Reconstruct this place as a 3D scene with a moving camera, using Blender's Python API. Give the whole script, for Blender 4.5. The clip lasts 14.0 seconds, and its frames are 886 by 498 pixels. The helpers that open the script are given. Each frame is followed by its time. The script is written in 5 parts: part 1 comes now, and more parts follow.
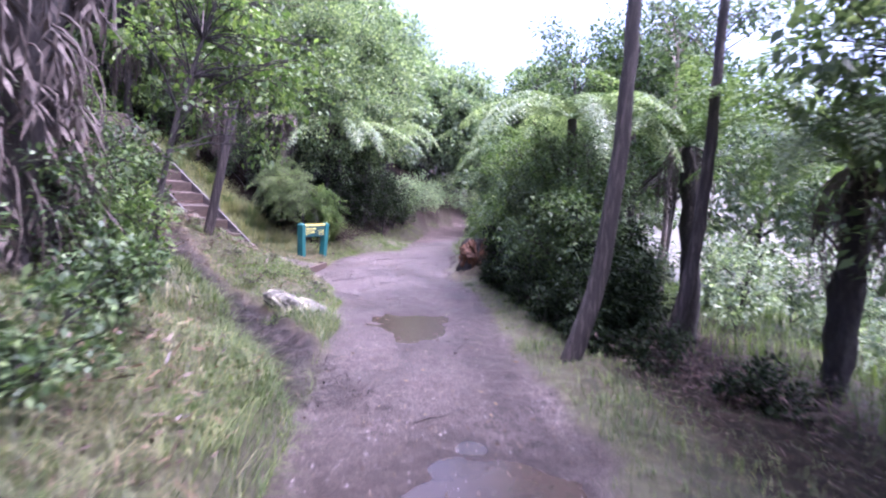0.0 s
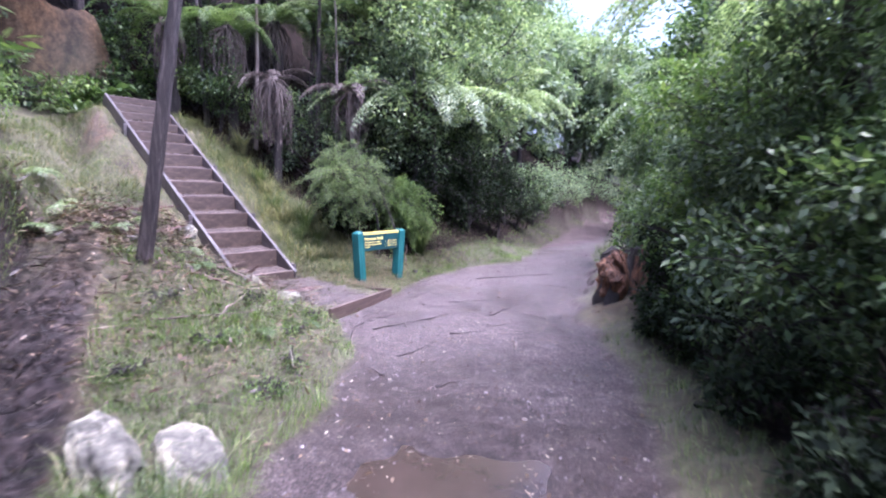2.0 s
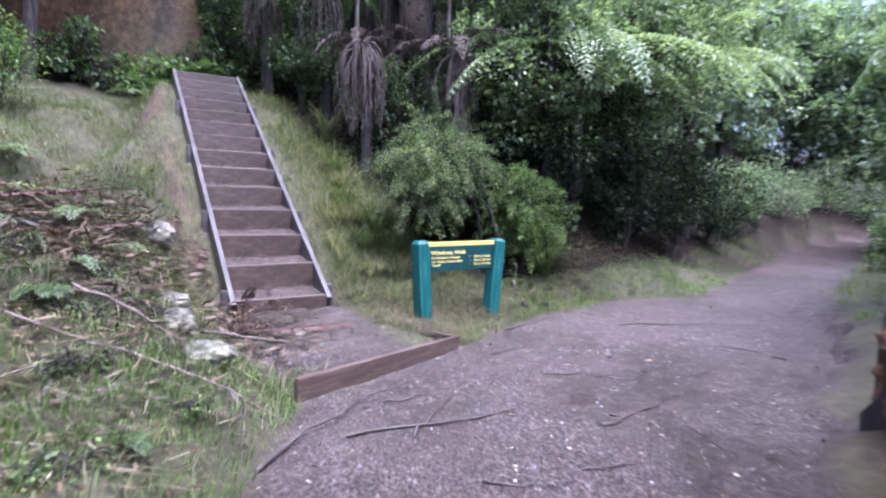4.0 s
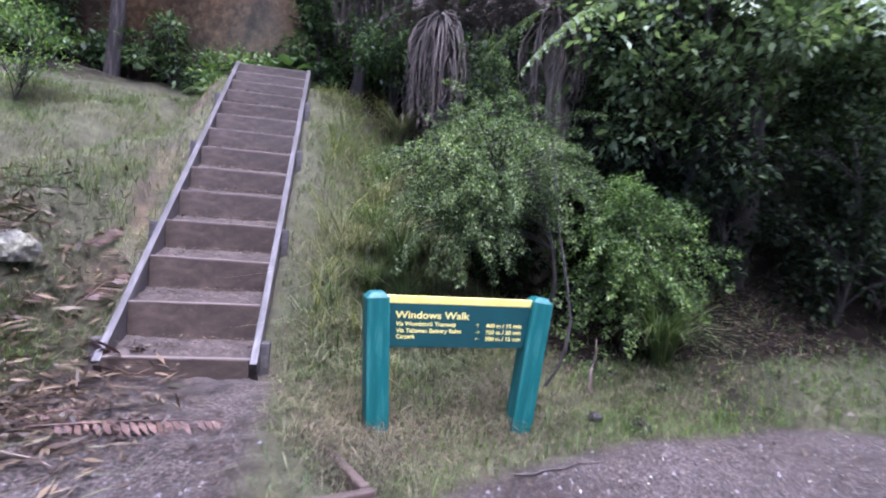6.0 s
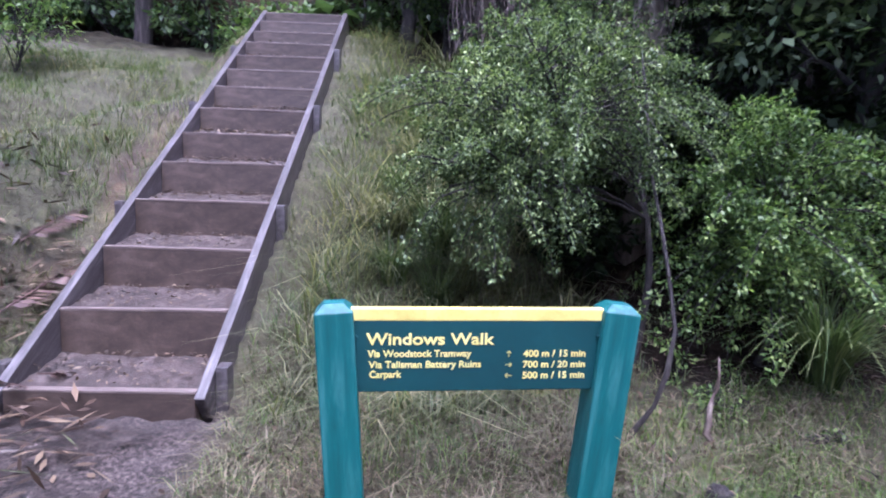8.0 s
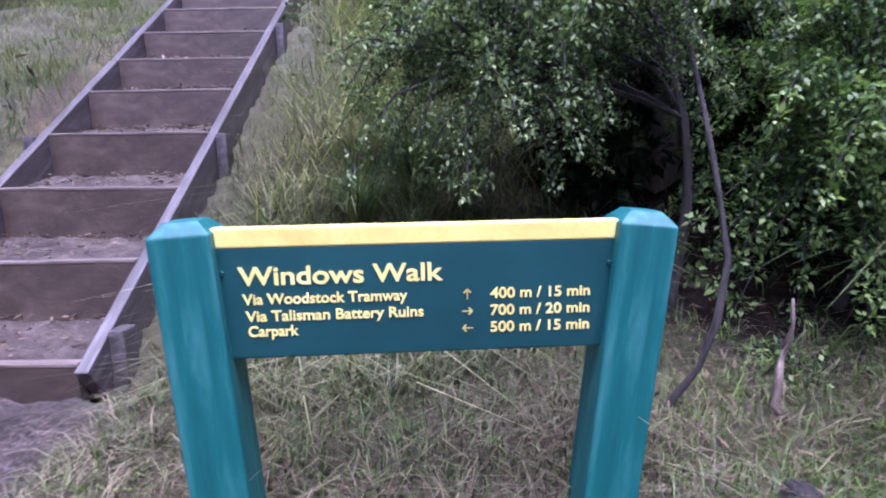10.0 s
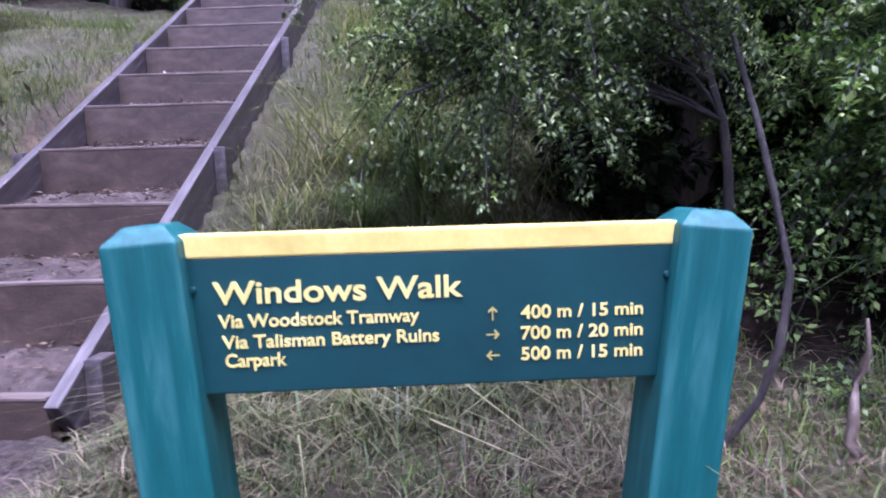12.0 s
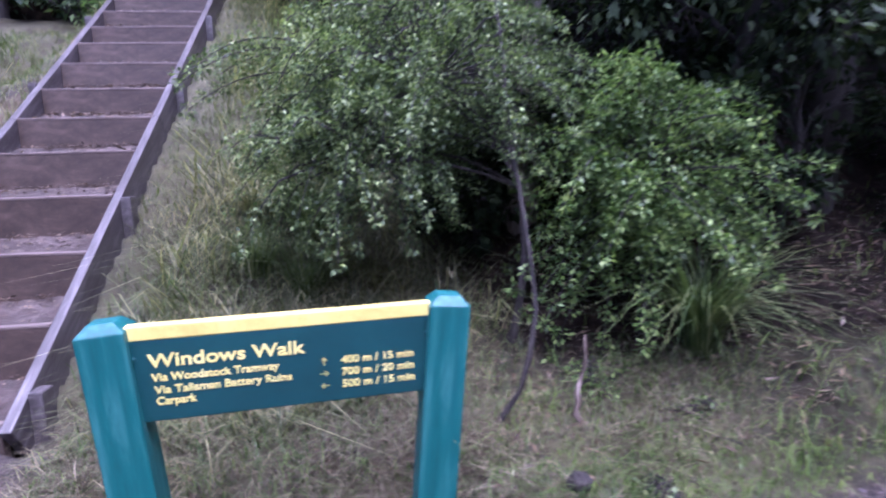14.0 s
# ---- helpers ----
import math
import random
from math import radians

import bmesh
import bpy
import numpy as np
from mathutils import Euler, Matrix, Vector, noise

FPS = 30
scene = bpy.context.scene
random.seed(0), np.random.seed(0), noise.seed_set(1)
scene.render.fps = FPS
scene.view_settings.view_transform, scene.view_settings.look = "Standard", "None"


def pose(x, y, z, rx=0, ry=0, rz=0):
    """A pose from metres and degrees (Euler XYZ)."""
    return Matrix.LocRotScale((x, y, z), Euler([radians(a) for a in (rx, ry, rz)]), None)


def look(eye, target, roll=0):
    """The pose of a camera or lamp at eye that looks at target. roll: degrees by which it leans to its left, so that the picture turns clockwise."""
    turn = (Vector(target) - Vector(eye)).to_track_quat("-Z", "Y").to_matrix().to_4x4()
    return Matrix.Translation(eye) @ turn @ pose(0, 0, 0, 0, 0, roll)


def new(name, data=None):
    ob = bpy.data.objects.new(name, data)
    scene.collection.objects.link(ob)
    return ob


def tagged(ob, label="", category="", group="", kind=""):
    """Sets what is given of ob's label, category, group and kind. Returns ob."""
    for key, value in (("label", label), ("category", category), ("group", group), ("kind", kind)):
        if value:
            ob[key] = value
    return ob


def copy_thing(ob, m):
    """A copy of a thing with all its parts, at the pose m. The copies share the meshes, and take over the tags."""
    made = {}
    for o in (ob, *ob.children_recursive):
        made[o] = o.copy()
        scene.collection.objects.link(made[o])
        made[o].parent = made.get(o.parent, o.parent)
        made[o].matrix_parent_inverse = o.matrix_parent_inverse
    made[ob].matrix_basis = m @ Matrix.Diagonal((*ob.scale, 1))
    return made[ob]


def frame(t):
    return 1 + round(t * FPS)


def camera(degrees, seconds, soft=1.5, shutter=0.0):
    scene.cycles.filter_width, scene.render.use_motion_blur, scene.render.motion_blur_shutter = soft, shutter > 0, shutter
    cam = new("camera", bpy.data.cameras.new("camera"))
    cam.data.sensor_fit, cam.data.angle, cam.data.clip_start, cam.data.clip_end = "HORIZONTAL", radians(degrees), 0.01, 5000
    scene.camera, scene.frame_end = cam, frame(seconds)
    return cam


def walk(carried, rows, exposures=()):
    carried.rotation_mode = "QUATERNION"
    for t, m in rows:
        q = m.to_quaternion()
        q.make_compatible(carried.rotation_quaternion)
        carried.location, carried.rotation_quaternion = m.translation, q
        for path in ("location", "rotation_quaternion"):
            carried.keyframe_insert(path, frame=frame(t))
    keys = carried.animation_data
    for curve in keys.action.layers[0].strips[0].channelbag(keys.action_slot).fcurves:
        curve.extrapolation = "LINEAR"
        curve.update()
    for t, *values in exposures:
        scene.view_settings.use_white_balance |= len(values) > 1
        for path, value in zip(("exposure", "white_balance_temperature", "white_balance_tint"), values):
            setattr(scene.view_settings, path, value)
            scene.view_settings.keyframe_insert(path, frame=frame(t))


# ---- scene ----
cam = camera(77.5, 14.0, soft=2.0, shutter=0.4)
PATH = [
    (0, (-0.801, -3.071, 1.91), (-0.631, -1.085, 1.748), 2.9),
    (0.5, (-0.567, -1.788, 1.876), (-0.495, 0.207, 1.749), 2.7),
    (1, (-0.408, -0.571, 1.789), (-0.395, 1.423, 1.64), 0.1),
    (1.5, (-0.118, 0.389, 1.826), (-0.305, 2.373, 1.654), 0.7),
    (2, (-0.074, 1.472, 1.827), (-0.444, 3.429, 1.643), -0.2),
    (2.5, (-0.016, 2.407, 1.794), (-0.454, 4.349, 1.603), 0.8),
    (3, (-0.042, 3.333, 1.774), (-0.661, 5.229, 1.623), -1.1),
    (3.5, (0.058, 4.092, 1.764), (-0.616, 5.962, 1.549), 0.9),
    (4, (-0.035, 4.91, 1.644), (-1.021, 6.644, 1.496), 0.7),
    (4.2, (-0.046, 5.214, 1.617), (-1.099, 6.909, 1.49), -1.0),
    (6.3, (-0.456, 8.098, 1.737), (-2.057, 9.293, 1.639), 4.4),
    (6.5, (-0.588, 8.26, 1.753), (-2.233, 9.391, 1.634), 3.5),
    (7, (-0.863, 8.534, 1.717), (-2.546, 9.606, 1.58), 1.7),
    (7.5, (-0.988, 8.701, 1.695), (-2.664, 9.772, 1.487), 1.8),
    (8, (-1.117, 8.923, 1.709), (-2.837, 9.922, 1.5), 1.6),
    (8.5, (-1.189, 9.129, 1.688), (-2.944, 10.047, 1.407), 1.4),
    (9, (-1.267, 9.234, 1.648), (-3.018, 10.137, 1.301), 0.1),
    (9.2, (-1.323, 9.291, 1.623), (-3.07, 10.178, 1.22), -0.9),
    (11.3, (-1.871, 9.65, 1.222), (-3.641, 10.566, 1.057), -0.3),
    (11.5, (-1.868, 9.637, 1.242), (-3.641, 10.545, 1.066), 0.6),
    (12, (-1.796, 9.582, 1.382), (-3.58, 10.454, 1.14), -1.5),
    (12.5, (-1.699, 9.498, 1.506), (-3.462, 10.392, 1.202), -1.9),
    (13, (-1.595, 9.431, 1.548), (-3.332, 10.375, 1.243), -0.3),
    (13.5, (-1.473, 9.398, 1.649), (-3.14, 10.448, 1.305), -1.7),
    (14, (-1.082, 9.462, 1.758), (-2.694, 10.599, 1.431), -1.8),
]
EXPOSURE = [(0.0, 2.6, 5150, 40), (2.0, 2.53, 5080, 34), (4.2, 2.22, 4980, 26), (6.3, 2.08, 4950, 25), (9.0, 2.02, 4820, 35), (11.4, 1.9, 4840, 39), (14.0, 2.02, 4750, 41)]
walk(cam, [(t, look(eye, target, roll)) for t, eye, target, roll in PATH], EXPOSURE)

# ---- light: bright overcast sky ----
world = bpy.data.worlds.new("overcast_sky")
scene.world = world
world.use_nodes = True
wn = world.node_tree.nodes
sky = wn.new("ShaderNodeTexSky")
sky.sky_type = "NISHITA"
sky.sun_disc = False
SUN_UP, SUN_ROUND = radians(72), radians(105)
sky.sun_elevation, sky.sun_rotation = SUN_UP, SUN_ROUND
sky.dust_density, sky.air_density, sky.ozone_density = 9.0, 0.8, 1.0
wn["Background"].inputs["Strength"].default_value = 0.15
world.node_tree.links.new(sky.outputs["Color"], wn["Background"].inputs["Color"])
sun = new("sun", bpy.data.lights.new("sun", "SUN"))
sun.data.energy, sun.data.angle, sun.data.color = 0.9, radians(40), (1.0, 0.985, 0.96)
sun.matrix_world = look((0, 0, 20), (-20 * math.sin(SUN_ROUND) / math.tan(SUN_UP), -20 * math.cos(SUN_ROUND) / math.tan(SUN_UP), 0))

# ---- materials ----
RNG = np.random.default_rng(7)


def nodes_of(name):
    m = bpy.data.materials.new(name)
    m.use_nodes = True
    nt = m.node_tree
    return m, nt, nt.nodes["Principled BSDF"], nt.nodes["Material Output"]


def ramp(nt, source, stops):
    r = nt.nodes.new("ShaderNodeValToRGB")
    e = r.color_ramp.elements
    while len(e) < len(stops):
        e.new(0.5)
    for el, (p, c) in zip(e, stops):
        el.position, el.color = p, (*c, 1)
    nt.links.new(source, r.inputs["Fac"])
    return r.outputs["Color"]


def noise_tex(nt, scale, detail=6, rough=0.6, vector=None, stretch=None, distort=0.0):
    n = nt.nodes.new("ShaderNodeTexNoise")
    n.inputs["Scale"].default_value, n.inputs["Detail"].default_value = scale, detail
    n.inputs["Roughness"].default_value, n.inputs["Distortion"].default_value = rough, distort
    tc = nt.nodes.new("ShaderNodeTexCoord")
    src = vector or tc.outputs["Object"]
    if stretch:
        mp = nt.nodes.new("ShaderNodeMapping")
        mp.inputs["Scale"].default_value = stretch
        nt.links.new(src, mp.inputs["Vector"])
        src = mp.outputs["Vector"]
    nt.links.new(src, n.inputs["Vector"])
    return n.outputs["Fac"]


def mix(nt, fac, a, b, mode="MIX"):
    m = nt.nodes.new("ShaderNodeMix")
    m.data_type, m.blend_type = "RGBA", mode
    for key, v in (("Factor", fac), ("A", a), ("B", b)):
        sock = [s for s in m.inputs if s.name == key and (s.type == "VALUE" if key == "Factor" else s.type == "RGBA")][0]
        if hasattr(v, "links"):
            nt.links.new(v, sock)
        else:
            sock.default_value = v if key == "Factor" else (*v, 1)
    return [o for o in m.outputs if o.type == "RGBA"][0]


def bump(nt, bsdf, height, strength=0.4, distance=0.01):
    b = nt.nodes.new("ShaderNodeBump")
    b.inputs["Strength"].default_value, b.inputs["Distance"].default_value = strength, distance
    nt.links.new(height, b.inputs["Height"])
    nt.links.new(b.outputs["Normal"], bsdf.inputs["Normal"])


def surface(name, colors, scale=8, fine=90, rough=(0.5, 0.8), stretch=None, bump_by=0.5, depth=0.01, vary=0.25):
    """A mottled surface: three colours by a coarse noise, darkened and roughened by a fine grain."""
    m, nt, b, _ = nodes_of(name)
    big = noise_tex(nt, scale, 8, 0.65, stretch=stretch, distort=0.4)
    small = noise_tex(nt, fine, 5, 0.7, stretch=stretch)
    col = ramp(nt, big, [(0.3, colors[0]), (0.5, colors[1]), (0.7, colors[2])])
    shade = ramp(nt, small, [(0.25, (1 - vary,) * 3), (0.75, (1 + vary,) * 3)])
    nt.links.new(mix(nt, 1.0, col, shade, "MULTIPLY"), b.inputs["Base Color"])
    r = ramp(nt, small, [(0.2, (rough[0],) * 3), (0.8, (rough[1],) * 3)])
    nt.links.new(r, b.inputs["Roughness"])
    bump(nt, b, mix(nt, 0.5, big, small), bump_by, depth)
    return m


def leafy(name, dark, mid, light, glow=0.35, rough=0.46, spec=0.35):
    """Leaves: every blade its own tint, a little light let through, a wet gloss."""
    m, nt, b, out = nodes_of(name)
    g = nt.nodes.new("ShaderNodeNewGeometry")
    col = ramp(nt, g.outputs["Random Per Island"], [(0.0, dark), (0.55, mid), (1.0, light)])
    patch = ramp(nt, noise_tex(nt, 1.3, 3), [(0.3, (0.65, 0.7, 0.65)), (0.7, (1.25, 1.2, 1.1))])
    col = mix(nt, 1.0, col, patch, "MULTIPLY")
    nt.links.new(col, b.inputs["Base Color"])
    b.inputs["Roughness"].default_value = rough
    b.inputs["Specular IOR Level"].default_value = spec
    tr = nt.nodes.new("ShaderNodeBsdfTranslucent")
    nt.links.new(mix(nt, 1.0, col, (1.1, 1.25, 0.6), "MULTIPLY"), tr.inputs["Color"])
    ms = nt.nodes.new("ShaderNodeMixShader")
    ms.inputs[0].default_value = glow
    nt.links.new(b.outputs[0], ms.inputs[1])
    nt.links.new(tr.outputs[0], ms.inputs[2])
    nt.links.new(ms.outputs[0], out.inputs["Surface"])
    return m


M = {}
M["bark"] = surface("bark", [(0.008, 0.006, 0.006), (0.03, 0.022, 0.02), (0.12, 0.095, 0.088)], 4, 30, (0.5, 0.9), (7, 7, 0.6), 1.0, 0.03)
M["bark_pale"] = surface("bark_pale", [(0.08, 0.06, 0.05), (0.2, 0.16, 0.14), (0.33, 0.29, 0.26)], 3, 40, (0.5, 0.9), (6, 6, 1), 0.9, 0.02)
M["bark_dark"] = surface("bark_dark", [(0.012, 0.01, 0.01), (0.03, 0.024, 0.022), (0.06, 0.05, 0.045)], 5, 50, (0.6, 0.95), (4, 4, 1.5), 1.0, 0.03)
M["skirt"] = surface("dead_frond", [(0.03, 0.022, 0.018), (0.085, 0.065, 0.055), (0.17, 0.14, 0.12)], 4, 60, (0.6, 0.9), (8, 8, 1), 0.6)
M["brown_frond"] = surface("brown_frond", [(0.03, 0.015, 0.012), (0.07, 0.035, 0.027), (0.14, 0.082, 0.06)], 6, 50, (0.45, 0.8))
M["timber"] = surface("wet_timber", [(0.035, 0.024, 0.02), (0.075, 0.05, 0.04), (0.13, 0.09, 0.075)], 3, 60, (0.35, 0.75), (1.2, 9, 9), 0.5, 0.006)
M["timber_riser"] = surface("riser_timber", [(0.028, 0.019, 0.014), (0.056, 0.038, 0.028), (0.1, 0.072, 0.055)], 3.5, 50, (0.35, 0.7), (4, 1.6, 4), 0.7, 0.008, 0.35)
M["timber_grey"] = surface("weathered_timber", [(0.03, 0.025, 0.024), (0.062, 0.053, 0.053), (0.13, 0.115, 0.118)], 3, 60, (0.3, 0.6), (1.2, 9, 9), 0.5, 0.006)
# worn board edge, with the sky's light on it painted as paler timber
M["timber_worn_lit"] = surface("worn_sky_lit_timber_edge", [(0.07, 0.052, 0.044), (0.13, 0.1, 0.085), (0.2, 0.16, 0.14)], 5, 70, (0.35, 0.7), (9, 1.2, 9), 0.5, 0.004)
M["tread"] = surface("trodden_gravel", [(0.02, 0.014, 0.011), (0.05, 0.035, 0.029), (0.12, 0.09, 0.078)], 9, 90, (0.45, 0.85), None, 1.0, 0.02, 0.4)
M["green_paint"] = surface("green_paint", [(0.002, 0.062, 0.06), (0.003, 0.086, 0.082), (0.03, 0.14, 0.132)], 3.2, 90, (0.38, 0.7), (9, 9, 0.8), 0.35, 0.004, 0.15)
M["green_panel"] = surface("green_panel_paint", [(0.002, 0.033, 0.035), (0.003, 0.042, 0.044), (0.006, 0.056, 0.057)], 3, 120, (0.4, 0.6), None, 0.15, 0.002, 0.08)
M["yellow_paint"] = surface("yellow_paint", [(0.44, 0.36, 0.08), (0.62, 0.53, 0.14), (0.68, 0.6, 0.2)], 5, 80, (0.4, 0.6), None, 0.2, 0.002, 0.08)
M["letter"] = surface("letter_paint", [(0.58, 0.5, 0.13), (0.66, 0.58, 0.18), (0.72, 0.65, 0.26)], 12, 90, (0.4, 0.6), None, 0.1, 0.001, 0.05)
M["rock"] = surface("lichen_rock", [(0.02, 0.02, 0.015), (0.13, 0.122, 0.095), (0.4, 0.38, 0.26)], 7, 45, (0.5, 0.85), None, 1.0, 0.04, 0.4)
M["rotten"] = surface("rotten_heartwood", [(0.014, 0.008, 0.005), (0.09, 0.038, 0.018), (0.27, 0.13, 0.055)], 5, 30, (0.6, 0.9), (4, 4, 1), 1.0, 0.04, 0.4)
M["stone"] = surface("gravel_stone", [(0.05, 0.04, 0.04), (0.12, 0.1, 0.105), (0.28, 0.25, 0.26)], 14, 90, (0.3, 0.7))
M["clay"] = surface("orange_clay", [(0.03, 0.016, 0.011), (0.13, 0.056, 0.03), (0.26, 0.135, 0.07)], 3, 40, (0.5, 0.9), None, 1.0, 0.05, 0.35)
M["stick"] = surface("dead_wood", [(0.05, 0.036, 0.03), (0.14, 0.105, 0.085), (0.3, 0.25, 0.21)], 7, 60, (0.5, 0.85), None, 0.5)
M["dark_stick"] = surface("wet_dead_wood", [(0.025, 0.018, 0.016), (0.06, 0.045, 0.04), (0.11, 0.09, 0.08)], 7, 60, (0.35, 0.8), None, 0.5)
M["leaf_bright"] = leafy("bright_leaf", (0.05, 0.09, 0.03), (0.115, 0.18, 0.06), (0.24, 0.31, 0.12), 0.42)
M["leaf"] = leafy("shrub_leaf", (0.026, 0.048, 0.022), (0.065, 0.105, 0.046), (0.16, 0.215, 0.1), 0.35)
M["leaf_dark"] = leafy("dark_leaf", (0.03, 0.05, 0.03), (0.08, 0.115, 0.065), (0.18, 0.225, 0.14), 0.35, 0.6)
# shrub leaf darkened and dulled to stand for shade under overhanging growth
M["leaf_shaded"] = leafy("shaded_leaf", (0.008, 0.013, 0.008), (0.018, 0.028, 0.015), (0.05, 0.068, 0.036), 0.2, 0.75, 0.08)
M["leaf_grey"] = leafy("grey_green_leaf", (0.025, 0.042, 0.018), (0.092, 0.135, 0.052), (0.31, 0.38, 0.17), 0.3, 0.5, 0.35)
M["leaf_bush"] = leafy("bright_bush_leaf", (0.03, 0.055, 0.018), (0.105, 0.17, 0.05), (0.28, 0.36, 0.13), 0.38, 0.45, 0.35)
M["leaf_wood"] = leafy("canopy_leaf", (0.06, 0.09, 0.055), (0.15, 0.2, 0.12), (0.32, 0.38, 0.24), 0.42, 0.5)
# leaf paled to carry the haze of distance in its colour
M["leaf_hazed"] = leafy("hazed_leaf", (0.09, 0.13, 0.085), (0.2, 0.26, 0.18), (0.34, 0.4, 0.3), 0.45)
M["fern"] = leafy("fern_frond", (0.05, 0.085, 0.035), (0.105, 0.15, 0.065), (0.19, 0.25, 0.12), 0.4, 0.35)
M["fern_pale"] = leafy("pale_fern_frond", (0.12, 0.165, 0.1), (0.22, 0.275, 0.175), (0.35, 0.41, 0.28), 0.4, 0.35)
M["grass"] = leafy("grass_blade", (0.035, 0.058, 0.022), (0.085, 0.125, 0.045), (0.21, 0.235, 0.11), 0.35, 0.45)
M["grass_lush"] = leafy("lush_grass_blade", (0.03, 0.055, 0.012), (0.09, 0.15, 0.035), (0.21, 0.28, 0.085), 0.4, 0.42)
M["grass_dry"] = leafy("dry_grass_blade", (0.045, 0.055, 0.028), (0.13, 0.138, 0.075), (0.31, 0.29, 0.19), 0.3, 0.5)
M["grass_pale"] = leafy("pale_dry_grass_blade", (0.08, 0.085, 0.045), (0.19, 0.19, 0.105), (0.38, 0.36, 0.23), 0.35, 0.5)
M["straw"] = leafy("dead_straw_blade", (0.04, 0.032, 0.022), (0.12, 0.1, 0.068), (0.28, 0.24, 0.17), 0.25, 0.55)
M["litter"] = leafy("leaf_litter", (0.025, 0.016, 0.012), (0.07, 0.045, 0.032), (0.2, 0.145, 0.1), 0.1, 0.45)
M["scrap"] = leafy("pale_leaf_scrap", (0.12, 0.09, 0.07), (0.24, 0.2, 0.16), (0.5, 0.46, 0.4), 0.1, 0.4)


def ground_material(name):
    """Soil with moss, trodden gravel, wet mud and bare clay, by the masks laid down with the land's shape."""
    m, nt, b, _ = nodes_of(name)

    def mask(key):
        a = nt.nodes.new("ShaderNodeAttribute")
        a.attribute_name = key
        return a.outputs["Fac"]

    n1, n2, n3 = noise_tex(nt, 0.9, 6), noise_tex(nt, 9, 8, 0.7), noise_tex(nt, 48, 8, 0.8)
    soil = ramp(nt, n2, [(0.3, (0.035, 0.03, 0.018)), (0.5, (0.075, 0.07, 0.035)), (0.7, (0.13, 0.12, 0.06))])
    grav = ramp(nt, n3, [(0.4, (0.007, 0.005, 0.005)), (0.5, (0.044, 0.033, 0.03)), (0.6, (0.17, 0.136, 0.127))])
    grav = mix(nt, 1.0, grav, ramp(nt, n1, [(0.36, (0.68, 0.62, 0.58)), (0.62, (1.22, 1.2, 1.2))]), "MULTIPLY")
    grav = mix(nt, 1.0, grav, ramp(nt, n2, [(0.34, (0.6, 0.57, 0.55)), (0.66, (1.35, 1.35, 1.35))]), "MULTIPLY")
    mud = ramp(nt, n2, [(0.32, (0.005, 0.004, 0.004)), (0.48, (0.022, 0.016, 0.015)), (0.68, (0.09, 0.07, 0.066))])
    clay = ramp(nt, n2, [(0.3, (0.036, 0.026, 0.018)), (0.5, (0.095, 0.066, 0.043)), (0.7, (0.18, 0.13, 0.085))])
    clay = mix(nt, 1.0, clay, ramp(nt, noise_tex(nt, 2.2, 7, 0.7, None, (1, 1, 0.45)), [(0.36, (0.28, 0.26, 0.24)), (0.5, (0.9, 0.85, 0.75)), (0.64, (1.35, 1.15, 0.85))]), "MULTIPLY")
    # litter brown, with shade under bushes and trees darkened into it
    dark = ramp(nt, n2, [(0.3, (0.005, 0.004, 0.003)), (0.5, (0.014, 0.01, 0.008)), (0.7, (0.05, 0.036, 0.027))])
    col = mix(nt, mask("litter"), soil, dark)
    col = mix(nt, mask("clay"), col, clay)
    col = mix(nt, mask("gravel"), col, grav)
    col = mix(nt, mask("mud"), col, mud)
    nt.links.new(col, b.inputs["Base Color"])
    wet = mix(nt, mask("litter"), ramp(nt, n1, [(0.35, (0.36,) * 3), (0.6, (0.7,) * 3)]), (0.9, 0.9, 0.9))
    wet = mix(nt, mask("mud"), wet, (0.5, 0.5, 0.5))
    nt.links.new(wet, b.inputs["Roughness"])
    nt.links.new(mix(nt, mask("mud"), mix(nt, mask("litter"), (0.5, 0.5, 0.5), (0.08, 0.08, 0.08)), (0.24, 0.24, 0.24)), b.inputs["Specular IOR Level"])
    bump(nt, b, mix(nt, 0.6, n2, n3), 1.0, 0.035)
    return m


M["ground"] = ground_material("ground")
wm, wnt, wb, _ = nodes_of("brown_water")
wcol = ramp(wnt, noise_tex(wnt, 2.2, 5), [(0.3, (0.03, 0.021, 0.016)), (0.7, (0.05, 0.037, 0.03))])
wnt.links.new(wcol, wb.inputs["Base Color"])
wb.inputs["Roughness"].default_value = 0.2
wb.inputs["Specular IOR Level"].default_value = 0.28
bump(wnt, wb, noise_tex(wnt, 26, 3), 0.08, 0.004)
M["water"] = wm


# ---- mesh helpers ----
def quads(name, v, f, material, smooth=False):
    """A mesh from arrays of corners and four-sided faces."""
    me = bpy.data.meshes.new(name)
    v, f = np.asarray(v, np.float32), np.asarray(f, np.int32)
    me.vertices.add(len(v))
    me.vertices.foreach_set("co", v.ravel())
    me.loops.add(f.size)
    me.loops.foreach_set("vertex_index", f.ravel())
    me.polygons.add(len(f))
    me.polygons.foreach_set("loop_start", np.arange(0, f.size, 4, dtype=np.int32))
    if smooth:
        me.polygons.foreach_set("use_smooth", np.ones(len(f), bool))
    me.materials.append(material)
    me.update(calc_edges=True)
    return me


def thing(name, at, label, category, group="", rz=0.0):
    e = new(name)
    e.matrix_basis = pose(*at, 0, 0, rz)
    return tagged(e, label, category, group)


